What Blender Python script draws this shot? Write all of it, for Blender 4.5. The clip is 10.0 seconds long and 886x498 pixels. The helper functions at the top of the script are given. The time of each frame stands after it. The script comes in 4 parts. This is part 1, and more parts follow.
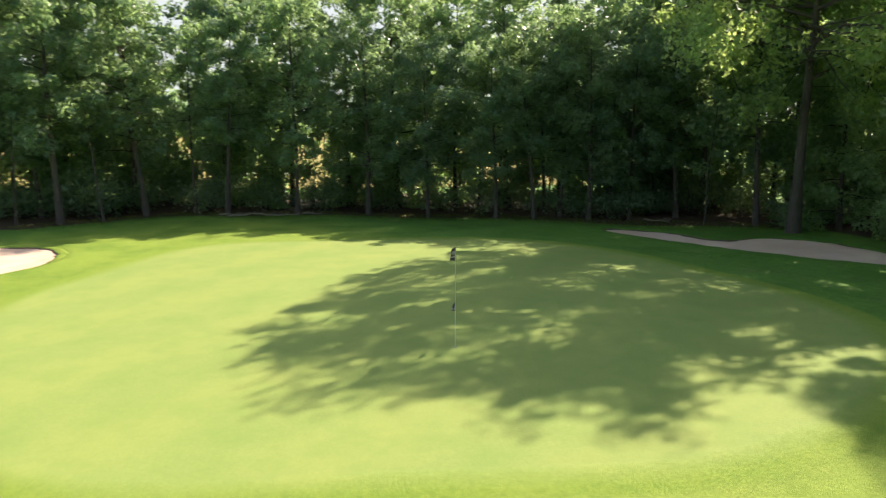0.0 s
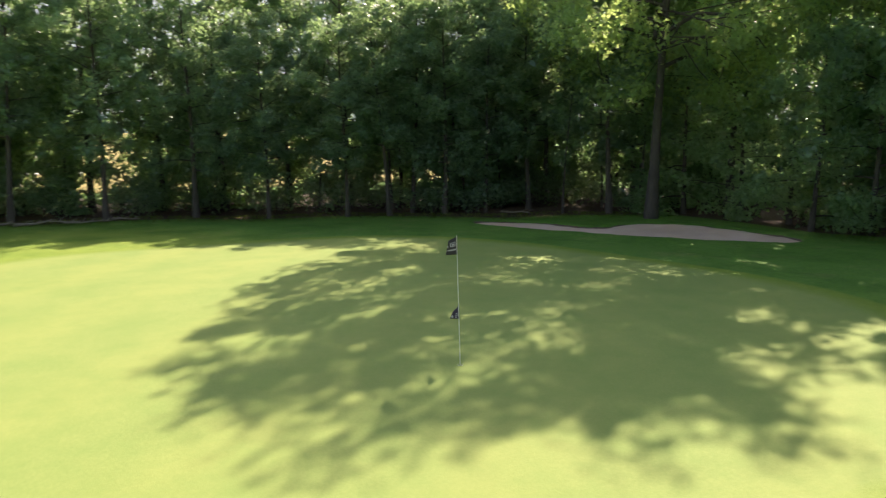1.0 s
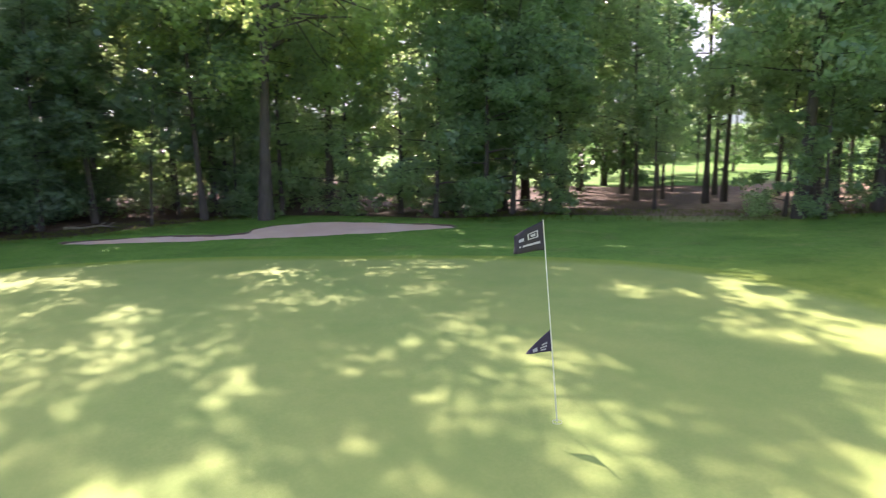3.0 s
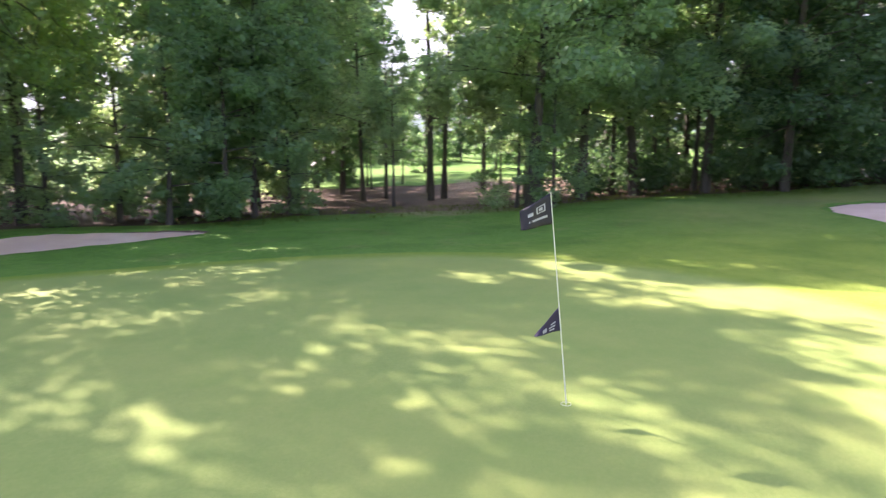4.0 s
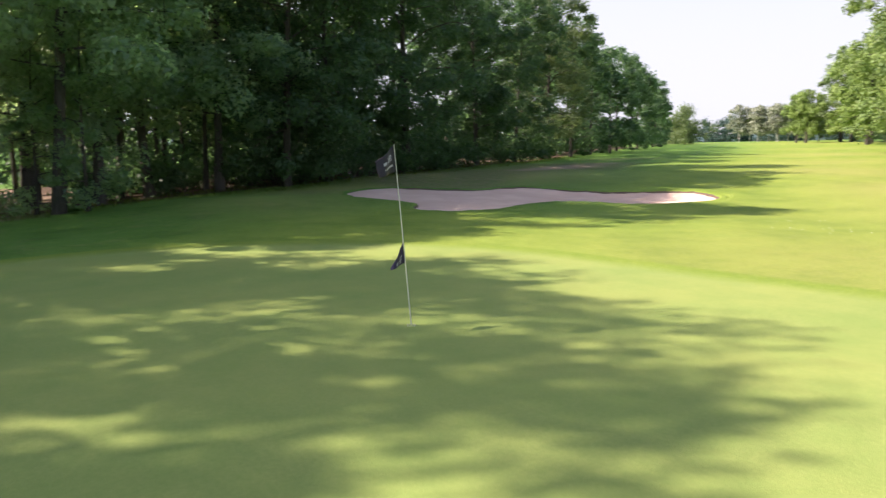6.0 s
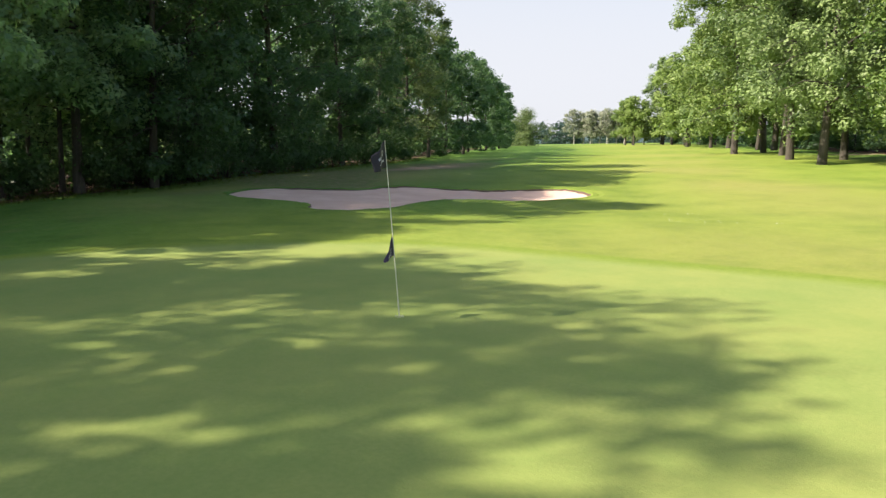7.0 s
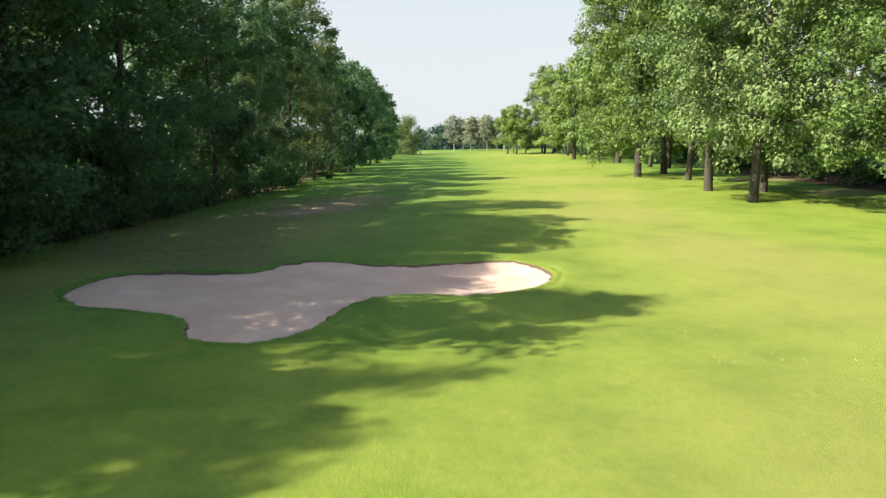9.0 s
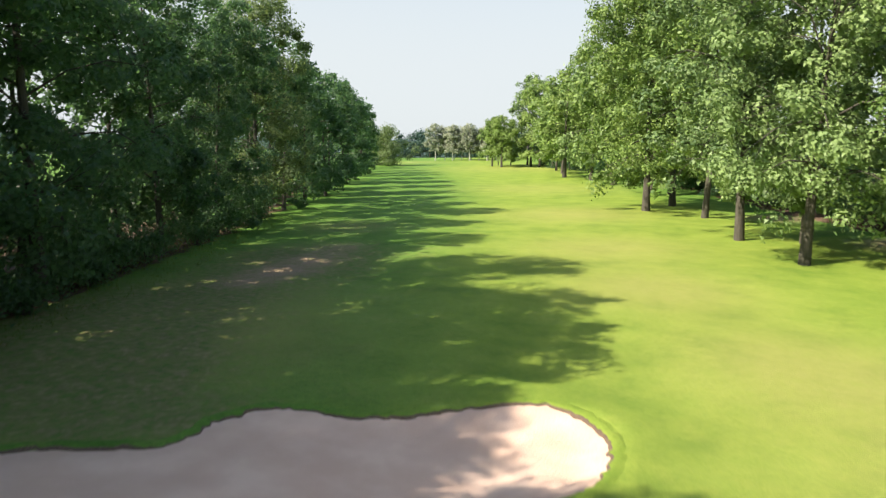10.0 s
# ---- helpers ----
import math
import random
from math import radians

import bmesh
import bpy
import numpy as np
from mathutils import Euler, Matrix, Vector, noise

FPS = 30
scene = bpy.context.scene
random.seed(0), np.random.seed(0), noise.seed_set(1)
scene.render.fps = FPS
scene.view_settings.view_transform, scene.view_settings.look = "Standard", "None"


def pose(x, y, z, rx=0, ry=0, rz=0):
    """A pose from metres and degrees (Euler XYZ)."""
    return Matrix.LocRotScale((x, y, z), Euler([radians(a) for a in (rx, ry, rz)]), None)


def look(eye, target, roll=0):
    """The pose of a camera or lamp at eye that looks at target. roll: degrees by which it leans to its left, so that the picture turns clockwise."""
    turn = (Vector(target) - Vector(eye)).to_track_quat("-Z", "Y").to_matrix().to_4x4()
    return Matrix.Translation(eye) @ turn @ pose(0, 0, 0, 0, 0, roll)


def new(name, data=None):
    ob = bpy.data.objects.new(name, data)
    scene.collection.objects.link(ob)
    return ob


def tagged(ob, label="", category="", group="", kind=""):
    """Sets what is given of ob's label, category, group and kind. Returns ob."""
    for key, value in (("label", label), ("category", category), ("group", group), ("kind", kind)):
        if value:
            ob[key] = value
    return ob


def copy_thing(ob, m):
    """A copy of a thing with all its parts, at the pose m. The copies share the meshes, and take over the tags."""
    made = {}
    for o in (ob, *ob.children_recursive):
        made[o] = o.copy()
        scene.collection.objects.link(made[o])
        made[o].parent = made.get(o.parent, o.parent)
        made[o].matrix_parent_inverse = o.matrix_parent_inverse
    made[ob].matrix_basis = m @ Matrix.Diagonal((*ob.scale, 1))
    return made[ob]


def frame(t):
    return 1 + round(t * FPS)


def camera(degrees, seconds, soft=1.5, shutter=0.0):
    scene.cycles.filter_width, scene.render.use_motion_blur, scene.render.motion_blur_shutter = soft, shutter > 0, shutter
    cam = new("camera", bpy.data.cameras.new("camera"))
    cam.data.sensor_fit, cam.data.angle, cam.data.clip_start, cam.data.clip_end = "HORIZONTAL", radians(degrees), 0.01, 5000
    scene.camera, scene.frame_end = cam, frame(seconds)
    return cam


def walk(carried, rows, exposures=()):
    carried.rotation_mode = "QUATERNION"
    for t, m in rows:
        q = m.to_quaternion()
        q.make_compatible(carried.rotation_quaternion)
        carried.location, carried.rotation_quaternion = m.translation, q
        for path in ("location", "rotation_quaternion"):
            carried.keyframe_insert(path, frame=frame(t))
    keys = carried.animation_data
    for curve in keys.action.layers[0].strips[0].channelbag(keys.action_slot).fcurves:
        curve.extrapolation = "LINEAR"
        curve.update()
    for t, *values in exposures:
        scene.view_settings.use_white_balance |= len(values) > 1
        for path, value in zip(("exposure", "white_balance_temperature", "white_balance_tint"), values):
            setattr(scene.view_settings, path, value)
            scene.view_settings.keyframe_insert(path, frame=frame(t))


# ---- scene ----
cam = camera(63.1, 10.0, soft=1.3, shutter=0.3)
PATH = [
    (0, (0.566, -14.472, 4.697), (0.461, -12.506, 4.343), -1.4),
    (0.5, (-1.353, -12.665, 4.301), (-1.168, -10.705, 3.943), -1.3),
    (1, (-3.157, -10.876, 3.987), (-2.649, -8.975, 3.631), -1.2),
    (1.5, (-4.608, -8.795, 3.698), (-3.772, -7.013, 3.345), -1.3),
    (2, (-5.679, -6.759, 3.435), (-4.537, -5.155, 3.086), -0.9),
    (3.5, (-6.875, -0.807, 2.915), (-4.997, -0.208, 2.577), -0.2),
    (4, (-6.951, 0.705, 2.698), (-4.984, 0.857, 2.374), 0.2),
    (4.5, (-7.042, 1.931, 2.552), (-5.081, 1.694, 2.238), 0.3),
    (5, (-7.083, 3.084, 2.404), (-5.209, 2.452, 2.1), 0.3),
    (5.5, (-6.906, 4.127, 2.222), (-5.186, 3.149, 1.931), 0.3),
    (6, (-6.667, 5.037, 2.099), (-5.142, 3.774, 1.818), 0.2),
    (7.5, (-4.987, 6.678, 2.024), (-3.849, 5.056, 1.749), 0.4),
    (8, (-3.923, 6.16, 2.392), (-2.843, 4.499, 2.116), 0.2),
    (8.5, (-2.034, 4.178, 3.313), (-1.026, 2.473, 3.034), 0.4),
    (9, (-0.086, 1.675, 4.198), (0.847, -0.073, 3.924), 0.4),
    (9.5, (1.926, -1.297, 5.154), (2.811, -3.07, 4.885), 0.6),
    (10, (4.247, -4.958, 6.527), (5.126, -6.733, 6.258), 1.0),
]
EXPOSURES = [(0.0, 1.12, 6700, 4), (1.0, 1.22, 6600, 13), (2.0, 1.53, 6450, 21), (3.5, 2.36, 6150, 31), (4.6, 2.14, 6200, 28), (5.6, 1.45, 6350, 21), (7.5, 1.08, 6500, 9), (10.0, 1.05, 6500, 4)]
walk(cam, [(t, look(eye, target, roll)) for t, eye, target, roll in PATH], EXPOSURES)

# ---- daylight: a summer sun in the north-east of the plan and a hazy sky ----
SUN_AZIMUTH, SUN_ELEVATION = 40.6, 40.0
world = bpy.data.worlds.new("sky")
scene.world = world
world.use_nodes = True
sky = world.node_tree.nodes.new("ShaderNodeTexSky")
sky.sky_type = "NISHITA"
sky.sun_disc = False
sky.sun_elevation, sky.sun_rotation = radians(SUN_ELEVATION), radians(SUN_AZIMUTH)
sky.air_density, sky.dust_density, sky.ozone_density = 1.0, 2.0, 1.0
background = world.node_tree.nodes["Background"]
haze = world.node_tree.nodes.new("ShaderNodeMix")
haze.data_type = "RGBA"
haze.inputs[7].default_value = (3.95, 4.05, 4.3, 1)
# summer haze: white towards the horizon, thinning to clear blue overhead
direction = world.node_tree.nodes.new("ShaderNodeTexCoord")
axes = world.node_tree.nodes.new("ShaderNodeSeparateXYZ")
thinning = world.node_tree.nodes.new("ShaderNodeMapRange")
thinning.interpolation_type = "SMOOTHSTEP"
for slot, value in (("From Min", 0.08), ("From Max", 0.58), ("To Min", 0.95), ("To Max", 0.08)):
    thinning.inputs[slot].default_value = value
world.node_tree.links.new(direction.outputs["Generated"], axes.inputs[0])
world.node_tree.links.new(axes.outputs["Z"], thinning.inputs["Value"])
world.node_tree.links.new(thinning.outputs["Result"], haze.inputs[0])
world.node_tree.links.new(sky.outputs["Color"], haze.inputs[6])
world.node_tree.links.new(haze.outputs[2], background.inputs["Color"])
background.inputs["Strength"].default_value = 0.102
sun = new("sun", bpy.data.lights.new("sun", "SUN"))
sun.data.energy, sun.data.angle, sun.data.color = 5.0, radians(0.55), (1.0, 0.845, 0.715)
TO_SUN = Vector((math.sin(radians(SUN_AZIMUTH)) * math.cos(radians(SUN_ELEVATION)),
                 math.cos(radians(SUN_AZIMUTH)) * math.cos(radians(SUN_ELEVATION)), math.sin(radians(SUN_ELEVATION))))
sun.matrix_world = look(TO_SUN * 200, (0, 0, 0))


# ---- materials ----
def material(name):
    mat = bpy.data.materials.new(name)
    mat.use_nodes = True
    tree = mat.node_tree
    return mat, tree, tree.nodes["Principled BSDF"]


def node(tree, kind, **values):
    n = tree.nodes.new(kind)
    for key, value in values.items():
        n.inputs[key].default_value = value
    return n


def noise_node(tree, scale, detail=4.0, rough=0.6, vector=None):
    n = node(tree, "ShaderNodeTexNoise", Scale=scale, Detail=detail, Roughness=rough)
    if vector is None:
        vector = node(tree, "ShaderNodeTexCoord").outputs["Object"]
    tree.links.new(vector, n.inputs["Vector"])
    return n


def ramp(tree, value, stops):
    r = tree.nodes.new("ShaderNodeValToRGB")
    while len(r.color_ramp.elements) < len(stops):
        r.color_ramp.elements.new(0.5)
    for e, (at, colour) in zip(r.color_ramp.elements, stops):
        e.position, e.color = at, (*colour, 1)
    tree.links.new(value, r.inputs["Fac"])
    return r.outputs["Color"]


def mix(tree, fac, a, b, blend="MIX"):
    m = tree.nodes.new("ShaderNodeMix")
    m.data_type, m.blend_type = "RGBA", blend
    for slot, value in ((0, fac), (6, a), (7, b)):
        if isinstance(value, (int, float)):
            m.inputs[slot].default_value = value
        elif isinstance(value, tuple):
            m.inputs[slot].default_value = (*value, 1)
        else:
            tree.links.new(value, m.inputs[slot])
    return m.outputs[2]


def calc(tree, op, a, b=0.0, clamp=False):
    m = tree.nodes.new("ShaderNodeMath")
    m.operation, m.use_clamp = op, clamp
    for slot, value in ((0, a), (1, b)):
        if isinstance(value, (int, float)):
            m.inputs[slot].default_value = value
        else:
            tree.links.new(value, m.inputs[slot])
    return m.outputs[0]


def bump(tree, shader, height, strength, distance):
    b = node(tree, "ShaderNodeBump", Strength=strength, Distance=distance)
    tree.links.new(height, b.inputs["Height"])
    tree.links.new(b.outputs["Normal"], shader.inputs["Normal"])


def ground_material():
    """Turf of several cuts, leaf litter, bare earth and a ripe field, told apart by what grows where; shade on the
    rough and far haze are in the colours.
    """
    mat, tree, p = material("turf_and_soil")
    pos = node(tree, "ShaderNodeTexCoord").outputs["Object"]
    fine, mid, big = (noise_node(tree, s, 5.0, 0.65, pos).outputs["Fac"] for s in (22.0, 2.2, 0.16))
    blades = noise_node(tree, 70.0, 3.0, 0.7, pos).outputs["Fac"]

    def mask(name, wobble=0.25, blur=0.08):
        a = tree.nodes.new("ShaderNodeAttribute")
        a.attribute_name = name
        shifted = calc(tree, "ADD", a.outputs["Fac"], calc(tree, "MULTIPLY", calc(tree, "SUBTRACT", mid, 0.5), wobble))
        r = node(tree, "ShaderNodeMapRange", **{"From Min": 0.5 - blur, "From Max": 0.5 + blur})
        tree.links.new(shifted, r.inputs["Value"])
        return r.outputs["Result"]

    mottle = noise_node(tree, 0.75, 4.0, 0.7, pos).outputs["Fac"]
    # deep green of the rough partly stands for shade east of the fairway
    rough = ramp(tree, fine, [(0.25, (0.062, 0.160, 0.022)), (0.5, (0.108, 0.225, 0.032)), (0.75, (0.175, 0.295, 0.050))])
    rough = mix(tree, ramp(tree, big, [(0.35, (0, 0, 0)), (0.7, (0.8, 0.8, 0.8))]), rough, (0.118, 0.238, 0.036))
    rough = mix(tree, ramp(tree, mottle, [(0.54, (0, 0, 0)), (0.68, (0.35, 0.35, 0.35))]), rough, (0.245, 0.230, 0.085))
    fairway = ramp(tree, fine, [(0.25, (0.145, 0.235, 0.028)), (0.75, (0.232, 0.315, 0.047))])
    fairway = mix(tree, ramp(tree, big, [(0.4, (0, 0, 0)), (0.75, (0.7, 0.7, 0.7))]), fairway, (0.225, 0.300, 0.044))
    fairway = mix(tree, ramp(tree, mottle, [(0.45, (0, 0, 0)), (0.75, (0.7, 0.7, 0.7))]), fairway, (0.250, 0.310, 0.052))
    tuft = noise_node(tree, 5.5, 5.0, 0.75, pos).outputs["Fac"]
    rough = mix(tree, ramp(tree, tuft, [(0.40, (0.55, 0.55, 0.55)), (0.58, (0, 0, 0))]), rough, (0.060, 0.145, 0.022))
    fairway = mix(tree, ramp(tree, tuft, [(0.38, (0.4, 0.4, 0.4)), (0.56, (0, 0, 0))]), fairway, (0.130, 0.215, 0.026))
    stripes = node(tree, "ShaderNodeTexWave", Scale=0.09, Distortion=0.6, Detail=1.0)
    slant = node(tree, "ShaderNodeMapping", Rotation=(0, 0, 0.6))
    tree.links.new(pos, slant.inputs["Vector"])
    tree.links.new(slant.outputs["Vector"], stripes.inputs["Vector"])
    green = ramp(tree, fine, [(0.25, (0.200, 0.266, 0.068)), (0.75, (0.258, 0.316, 0.090))])
    green = mix(tree, calc(tree, "MULTIPLY", stripes.outputs["Fac"], 0.45), green, (0.276, 0.318, 0.086))
    green = mix(tree, ramp(tree, mottle, [(0.4, (0, 0, 0)), (0.8, (0.6, 0.6, 0.6))]), green, (0.150, 0.244, 0.056))
    dry = ramp(tree, fine, [(0.2, (0.24, 0.25, 0.058)), (0.8, (0.38, 0.37, 0.125))])
    earth = ramp(tree, fine, [(0.2, (0.16, 0.108, 0.072)), (0.8, (0.48, 0.350, 0.255))])
    litter = ramp(tree, noise_node(tree, 9.0, 6.0, 0.75, pos).outputs["Fac"], [(0.3, (0.026, 0.020, 0.014)), (0.53, (0.082, 0.055, 0.037)), (0.76, (0.24, 0.145, 0.095))])
    thin_turf = ramp(tree, noise_node(tree, 3.4, 6.0, 0.7, pos).outputs["Fac"], [(0.36, (0.085, 0.160, 0.034)), (0.52, (0.165, 0.165, 0.065)), (0.70, (0.30, 0.235, 0.145))])
    field = ramp(tree, mid, [(0.3, (0.27, 0.22, 0.07)), (0.7, (0.36, 0.30, 0.10))])
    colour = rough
    worn = tree.nodes.new("ShaderNodeAttribute")
    worn.attribute_name = "dry"
    worn = calc(tree, "MULTIPLY", worn.outputs["Fac"], calc(tree, "ADD", 0.35, mid), True)
    for name, wobble, kind in (("fairway", 0.3, fairway), ("worn", 0.9, thin_turf), ("litter", 0.5, litter), ("fringe", 0.1, fairway), ("green", 0.08, green), ("field", 0.3, field), ("earth", 0.9, earth), ("hazed_far_woods", 0.2, (0.055, 0.095, 0.090))):
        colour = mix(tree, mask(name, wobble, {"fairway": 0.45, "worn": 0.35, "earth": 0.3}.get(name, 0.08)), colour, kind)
        if name == "fairway":
            patchy = noise_node(tree, 0.42, 6.0, 0.62, pos).outputs["Fac"]
            colour = mix(tree, 1.0, colour, ramp(tree, patchy, [(0.34, (0.70, 0.80, 0.72)), (0.5, (1.0, 1.0, 1.0)), (0.66, (1.16, 1.11, 1.22))]), "MULTIPLY")
            colour = mix(tree, worn, colour, dry)
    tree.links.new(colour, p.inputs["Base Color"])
    p.inputs["Roughness"].default_value = 0.85
    p.inputs["Specular IOR Level"].default_value = 0.2
    close = mask("green", 0.08)
    height = calc(tree, "MULTIPLY", calc(tree, "ADD", blades, calc(tree, "MULTIPLY", fine, 1.5)), calc(tree, "SUBTRACT", 1.15, close))
    bump(tree, p, height, 0.5, 0.04)
    return mat


def sand_material():
    mat, tree, p = material("pinkish_sand")
    pos = node(tree, "ShaderNodeTexCoord").outputs["Object"]
    fine, big = noise_node(tree, 60.0, 4.0, 0.7, pos).outputs["Fac"], noise_node(tree, 0.7, 3.0, 0.6, pos).outputs["Fac"]
    rake = node(tree, "ShaderNodeTexWave", Scale=3.2, Distortion=5.0, Detail=2.0)
    tree.links.new(pos, rake.inputs["Vector"])
    colour = mix(tree, big, ramp(tree, fine, [(0.2, (0.61, 0.425, 0.335)), (0.8, (0.73, 0.545, 0.440))]), ramp(tree, big, [(0.35, (0.52, 0.350, 0.265)), (0.65, (0.71, 0.540, 0.440))]))
    tree.links.new(colour, p.inputs["Base Color"])
    p.inputs["Roughness"].default_value = 0.95
    p.inputs["Specular IOR Level"].default_value = 0.1
    bump(tree, p, calc(tree, "ADD", calc(tree, "MULTIPLY", rake.outputs["Fac"], 0.4), calc(tree, "ADD", fine, calc(tree, "MULTIPLY", big, 4.0))), 0.4, 0.03)
    return mat


def leaf_material(name, dark, light, through_colour, sheen=0.5, thin=0.46):
    """Leaves: upper side with some gloss, and light that comes through from behind."""
    mat, tree, p = material(name)
    geo = tree.nodes.new("ShaderNodeNewGeometry")
    info = tree.nodes.new("ShaderNodeObjectInfo")
    pick = calc(tree, "ADD", calc(tree, "MULTIPLY", geo.outputs["Random Per Island"], 0.55), calc(tree, "MULTIPLY", info.outputs["Random"], 0.45))
    colour = ramp(tree, pick, [(0.1, dark), (0.9, light)])
    tree.links.new(colour, p.inputs["Base Color"])
    p.inputs["Roughness"].default_value = sheen
    p.inputs["Specular IOR Level"].default_value = 0.55 if sheen < 0.46 else 0.3
    trans = node(tree, "ShaderNodeBsdfTranslucent")
    tree.links.new(mix(tree, pick, through_colour, tuple(c * 1.5 for c in through_colour)), trans.inputs["Color"])
    both = node(tree, "ShaderNodeMixShader", Fac=thin)
    tree.links.new(p.outputs[0], both.inputs[1])
    tree.links.new(trans.outputs[0], both.inputs[2])
    tree.links.new(both.outputs[0], tree.nodes["Material Output"].inputs["Surface"])
    return mat


def bark_material(name, dark, light):
    mat, tree, p = material(name)
    pos = node(tree, "ShaderNodeTexCoord").outputs["Object"]
    squash = node(tree, "ShaderNodeMapping", Scale=(1.0, 1.0, 0.15))
    tree.links.new(pos, squash.inputs["Vector"])
    ridges = noise_node(tree, 14.0, 6.0, 0.7, squash.outputs["Vector"]).outputs["Fac"]
    patches = noise_node(tree, 1.3, 3.0, 0.6, pos).outputs["Fac"]
    tree.links.new(mix(tree, calc(tree, "MULTIPLY", patches, 0.5), ramp(tree, ridges, [(0.3, dark), (0.7, light)]), (0.075, 0.085, 0.05)), p.inputs["Base Color"])
    p.inputs["Roughness"].default_value = 0.9
    bump(tree, p, ridges, 0.9, 0.05)
    return mat


def plain(name, colour, roughness=0.5, metallic=0.0, grain=40.0, depth=0.08):
    mat, tree, p = material(name)
    n = noise_node(tree, grain, 4.0, 0.6).outputs["Fac"]
    tree.links.new(ramp(tree, n, [(0.3, tuple(c * (1 - depth * 2) for c in colour)), (0.7, colour)]), p.inputs["Base Color"])
    p.inputs["Roughness"].default_value, p.inputs["Metallic"].default_value = roughness, metallic
    return mat


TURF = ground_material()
SAND = sand_material()
OAK_LEAF = leaf_material("oak_leaf", (0.048, 0.120, 0.066), (0.130, 0.240, 0.105), (0.50, 0.62, 0.20), sheen=0.42, thin=0.58)
WOOD_LEAF = leaf_material("woodland_leaf", (0.044, 0.106, 0.080), (0.132, 0.212, 0.138), (0.45, 0.62, 0.24), sheen=0.36, thin=0.53)
NORTH_LEAF = leaf_material("slender_tree_leaf", (0.043, 0.106, 0.078), (0.130, 0.216, 0.138), (0.38, 0.52, 0.21), sheen=0.36, thin=0.47)
# darkened leaves: shade on the east wood's near face is put in the colour
EAST_LEAF = leaf_material("shade_darkened_leaf", (0.020, 0.054, 0.033), (0.080, 0.140, 0.068), (0.15, 0.28, 0.09), sheen=0.48, thin=0.42)
OLIVE_LEAF = leaf_material("olive_green_leaf", (0.050, 0.090, 0.044), (0.160, 0.215, 0.100), (0.24, 0.32, 0.10), sheen=0.5, thin=0.4)
# two brightened oak leaves for the sunlit side, with sun put into their colour
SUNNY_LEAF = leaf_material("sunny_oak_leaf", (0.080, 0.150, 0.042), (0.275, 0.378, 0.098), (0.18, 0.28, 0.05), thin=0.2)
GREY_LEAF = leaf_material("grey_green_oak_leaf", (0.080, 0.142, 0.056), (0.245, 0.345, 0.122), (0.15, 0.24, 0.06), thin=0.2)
PALE_LEAF = leaf_material("pale_birch_leaf", (0.25, 0.28, 0.20), (0.40, 0.43, 0.33), (0.26, 0.30, 0.19), thin=0.3)
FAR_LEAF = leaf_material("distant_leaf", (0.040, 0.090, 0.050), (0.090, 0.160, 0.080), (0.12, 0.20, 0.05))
# the blue of distance haze is mixed into these leaf colours
HAZY_LEAF = leaf_material("haze_tinted_leaf", (0.045, 0.095, 0.085), (0.085, 0.145, 0.120), (0.07, 0.12, 0.07))
BARK = bark_material("grey_brown_bark", (0.030, 0.025, 0.022), (0.110, 0.092, 0.082))
BIRCH_BARK = bark_material("white_birch_bark", (0.42, 0.41, 0.38), (0.80, 0.78, 0.74))


# ---- the lie of the land ----
def soft(v, w):
    return w * np.logaddexp(0.0, np.asarray(v, float) / w)


def smoothstep(v, a, b):
    t = np.clip((np.asarray(v, float) - a) / (b - a), 0, 1)
    return t * t * (3 - 2 * t)


def swell(x, y):
    return (np.sin(x * 0.31 + 1.3 * np.sin(y * 0.17)) * np.sin(y * 0.27 + 0.9) + 0.5 * np.sin(x * 0.71 + y * 0.53))


def bare_height(x, y):
    """Height of the turf: the green is nearly level, the land falls off to the north-east and climbs along the fairway."""
    x, y = np.asarray(x, float), np.asarray(y, float)
    along, side, away = 0.44 * x - 0.9 * y, -0.9 * x - 0.44 * y, 0.65 * x + 0.76 * y
    z = 0.030 * soft(along - 11, 3) - 0.0145 * soft(along - 45, 6) - 0.03 * soft(along - 262, 8) + 0.0145 * soft(along - 480, 30)
    z = z + 34 * smoothstep(np.hypot(x, y), 1000, 2000)
    z = z - 0.045 * soft(away - 5, 2.5) + 0.045 * soft(away - 28, 3)
    z = z + 0.02 * np.clip(side, -30, 30) * smoothstep(along, 22, 45)
    z = z + 0.3 * np.exp(-((x - 18.5) ** 2 + (y + 4.5) ** 2) / 14)
    z = z - 0.2 * np.exp(-((x - 6.3) ** 2 + (y + 18.5) ** 2) / 40)
    z = z + 0.05 * swell(x, y) * smoothstep(np.hypot(x + 1.8, y - 4.5), 11, 18)
    return z - float(0.030 * soft(-11, 3) - 0.045 * soft(-5, 2.5))


def ring(points, steps=6):
    """A closed smooth line through a few turning points."""
    pts = np.array(points, float)
    n = len(pts)
    out = []
    for i in range(n):
        a, b, c, d = pts[i - 1], pts[i], pts[(i + 1) % n], pts[(i + 2) % n]
        for k in range(steps):
            t = k / steps
            out.append(0.5 * (2 * b + (c - a) * t + (2 * a - 5 * b + 4 * c - d) * t * t + (3 * b - a - 3 * c + d) * t ** 3))
    return np.array(out)


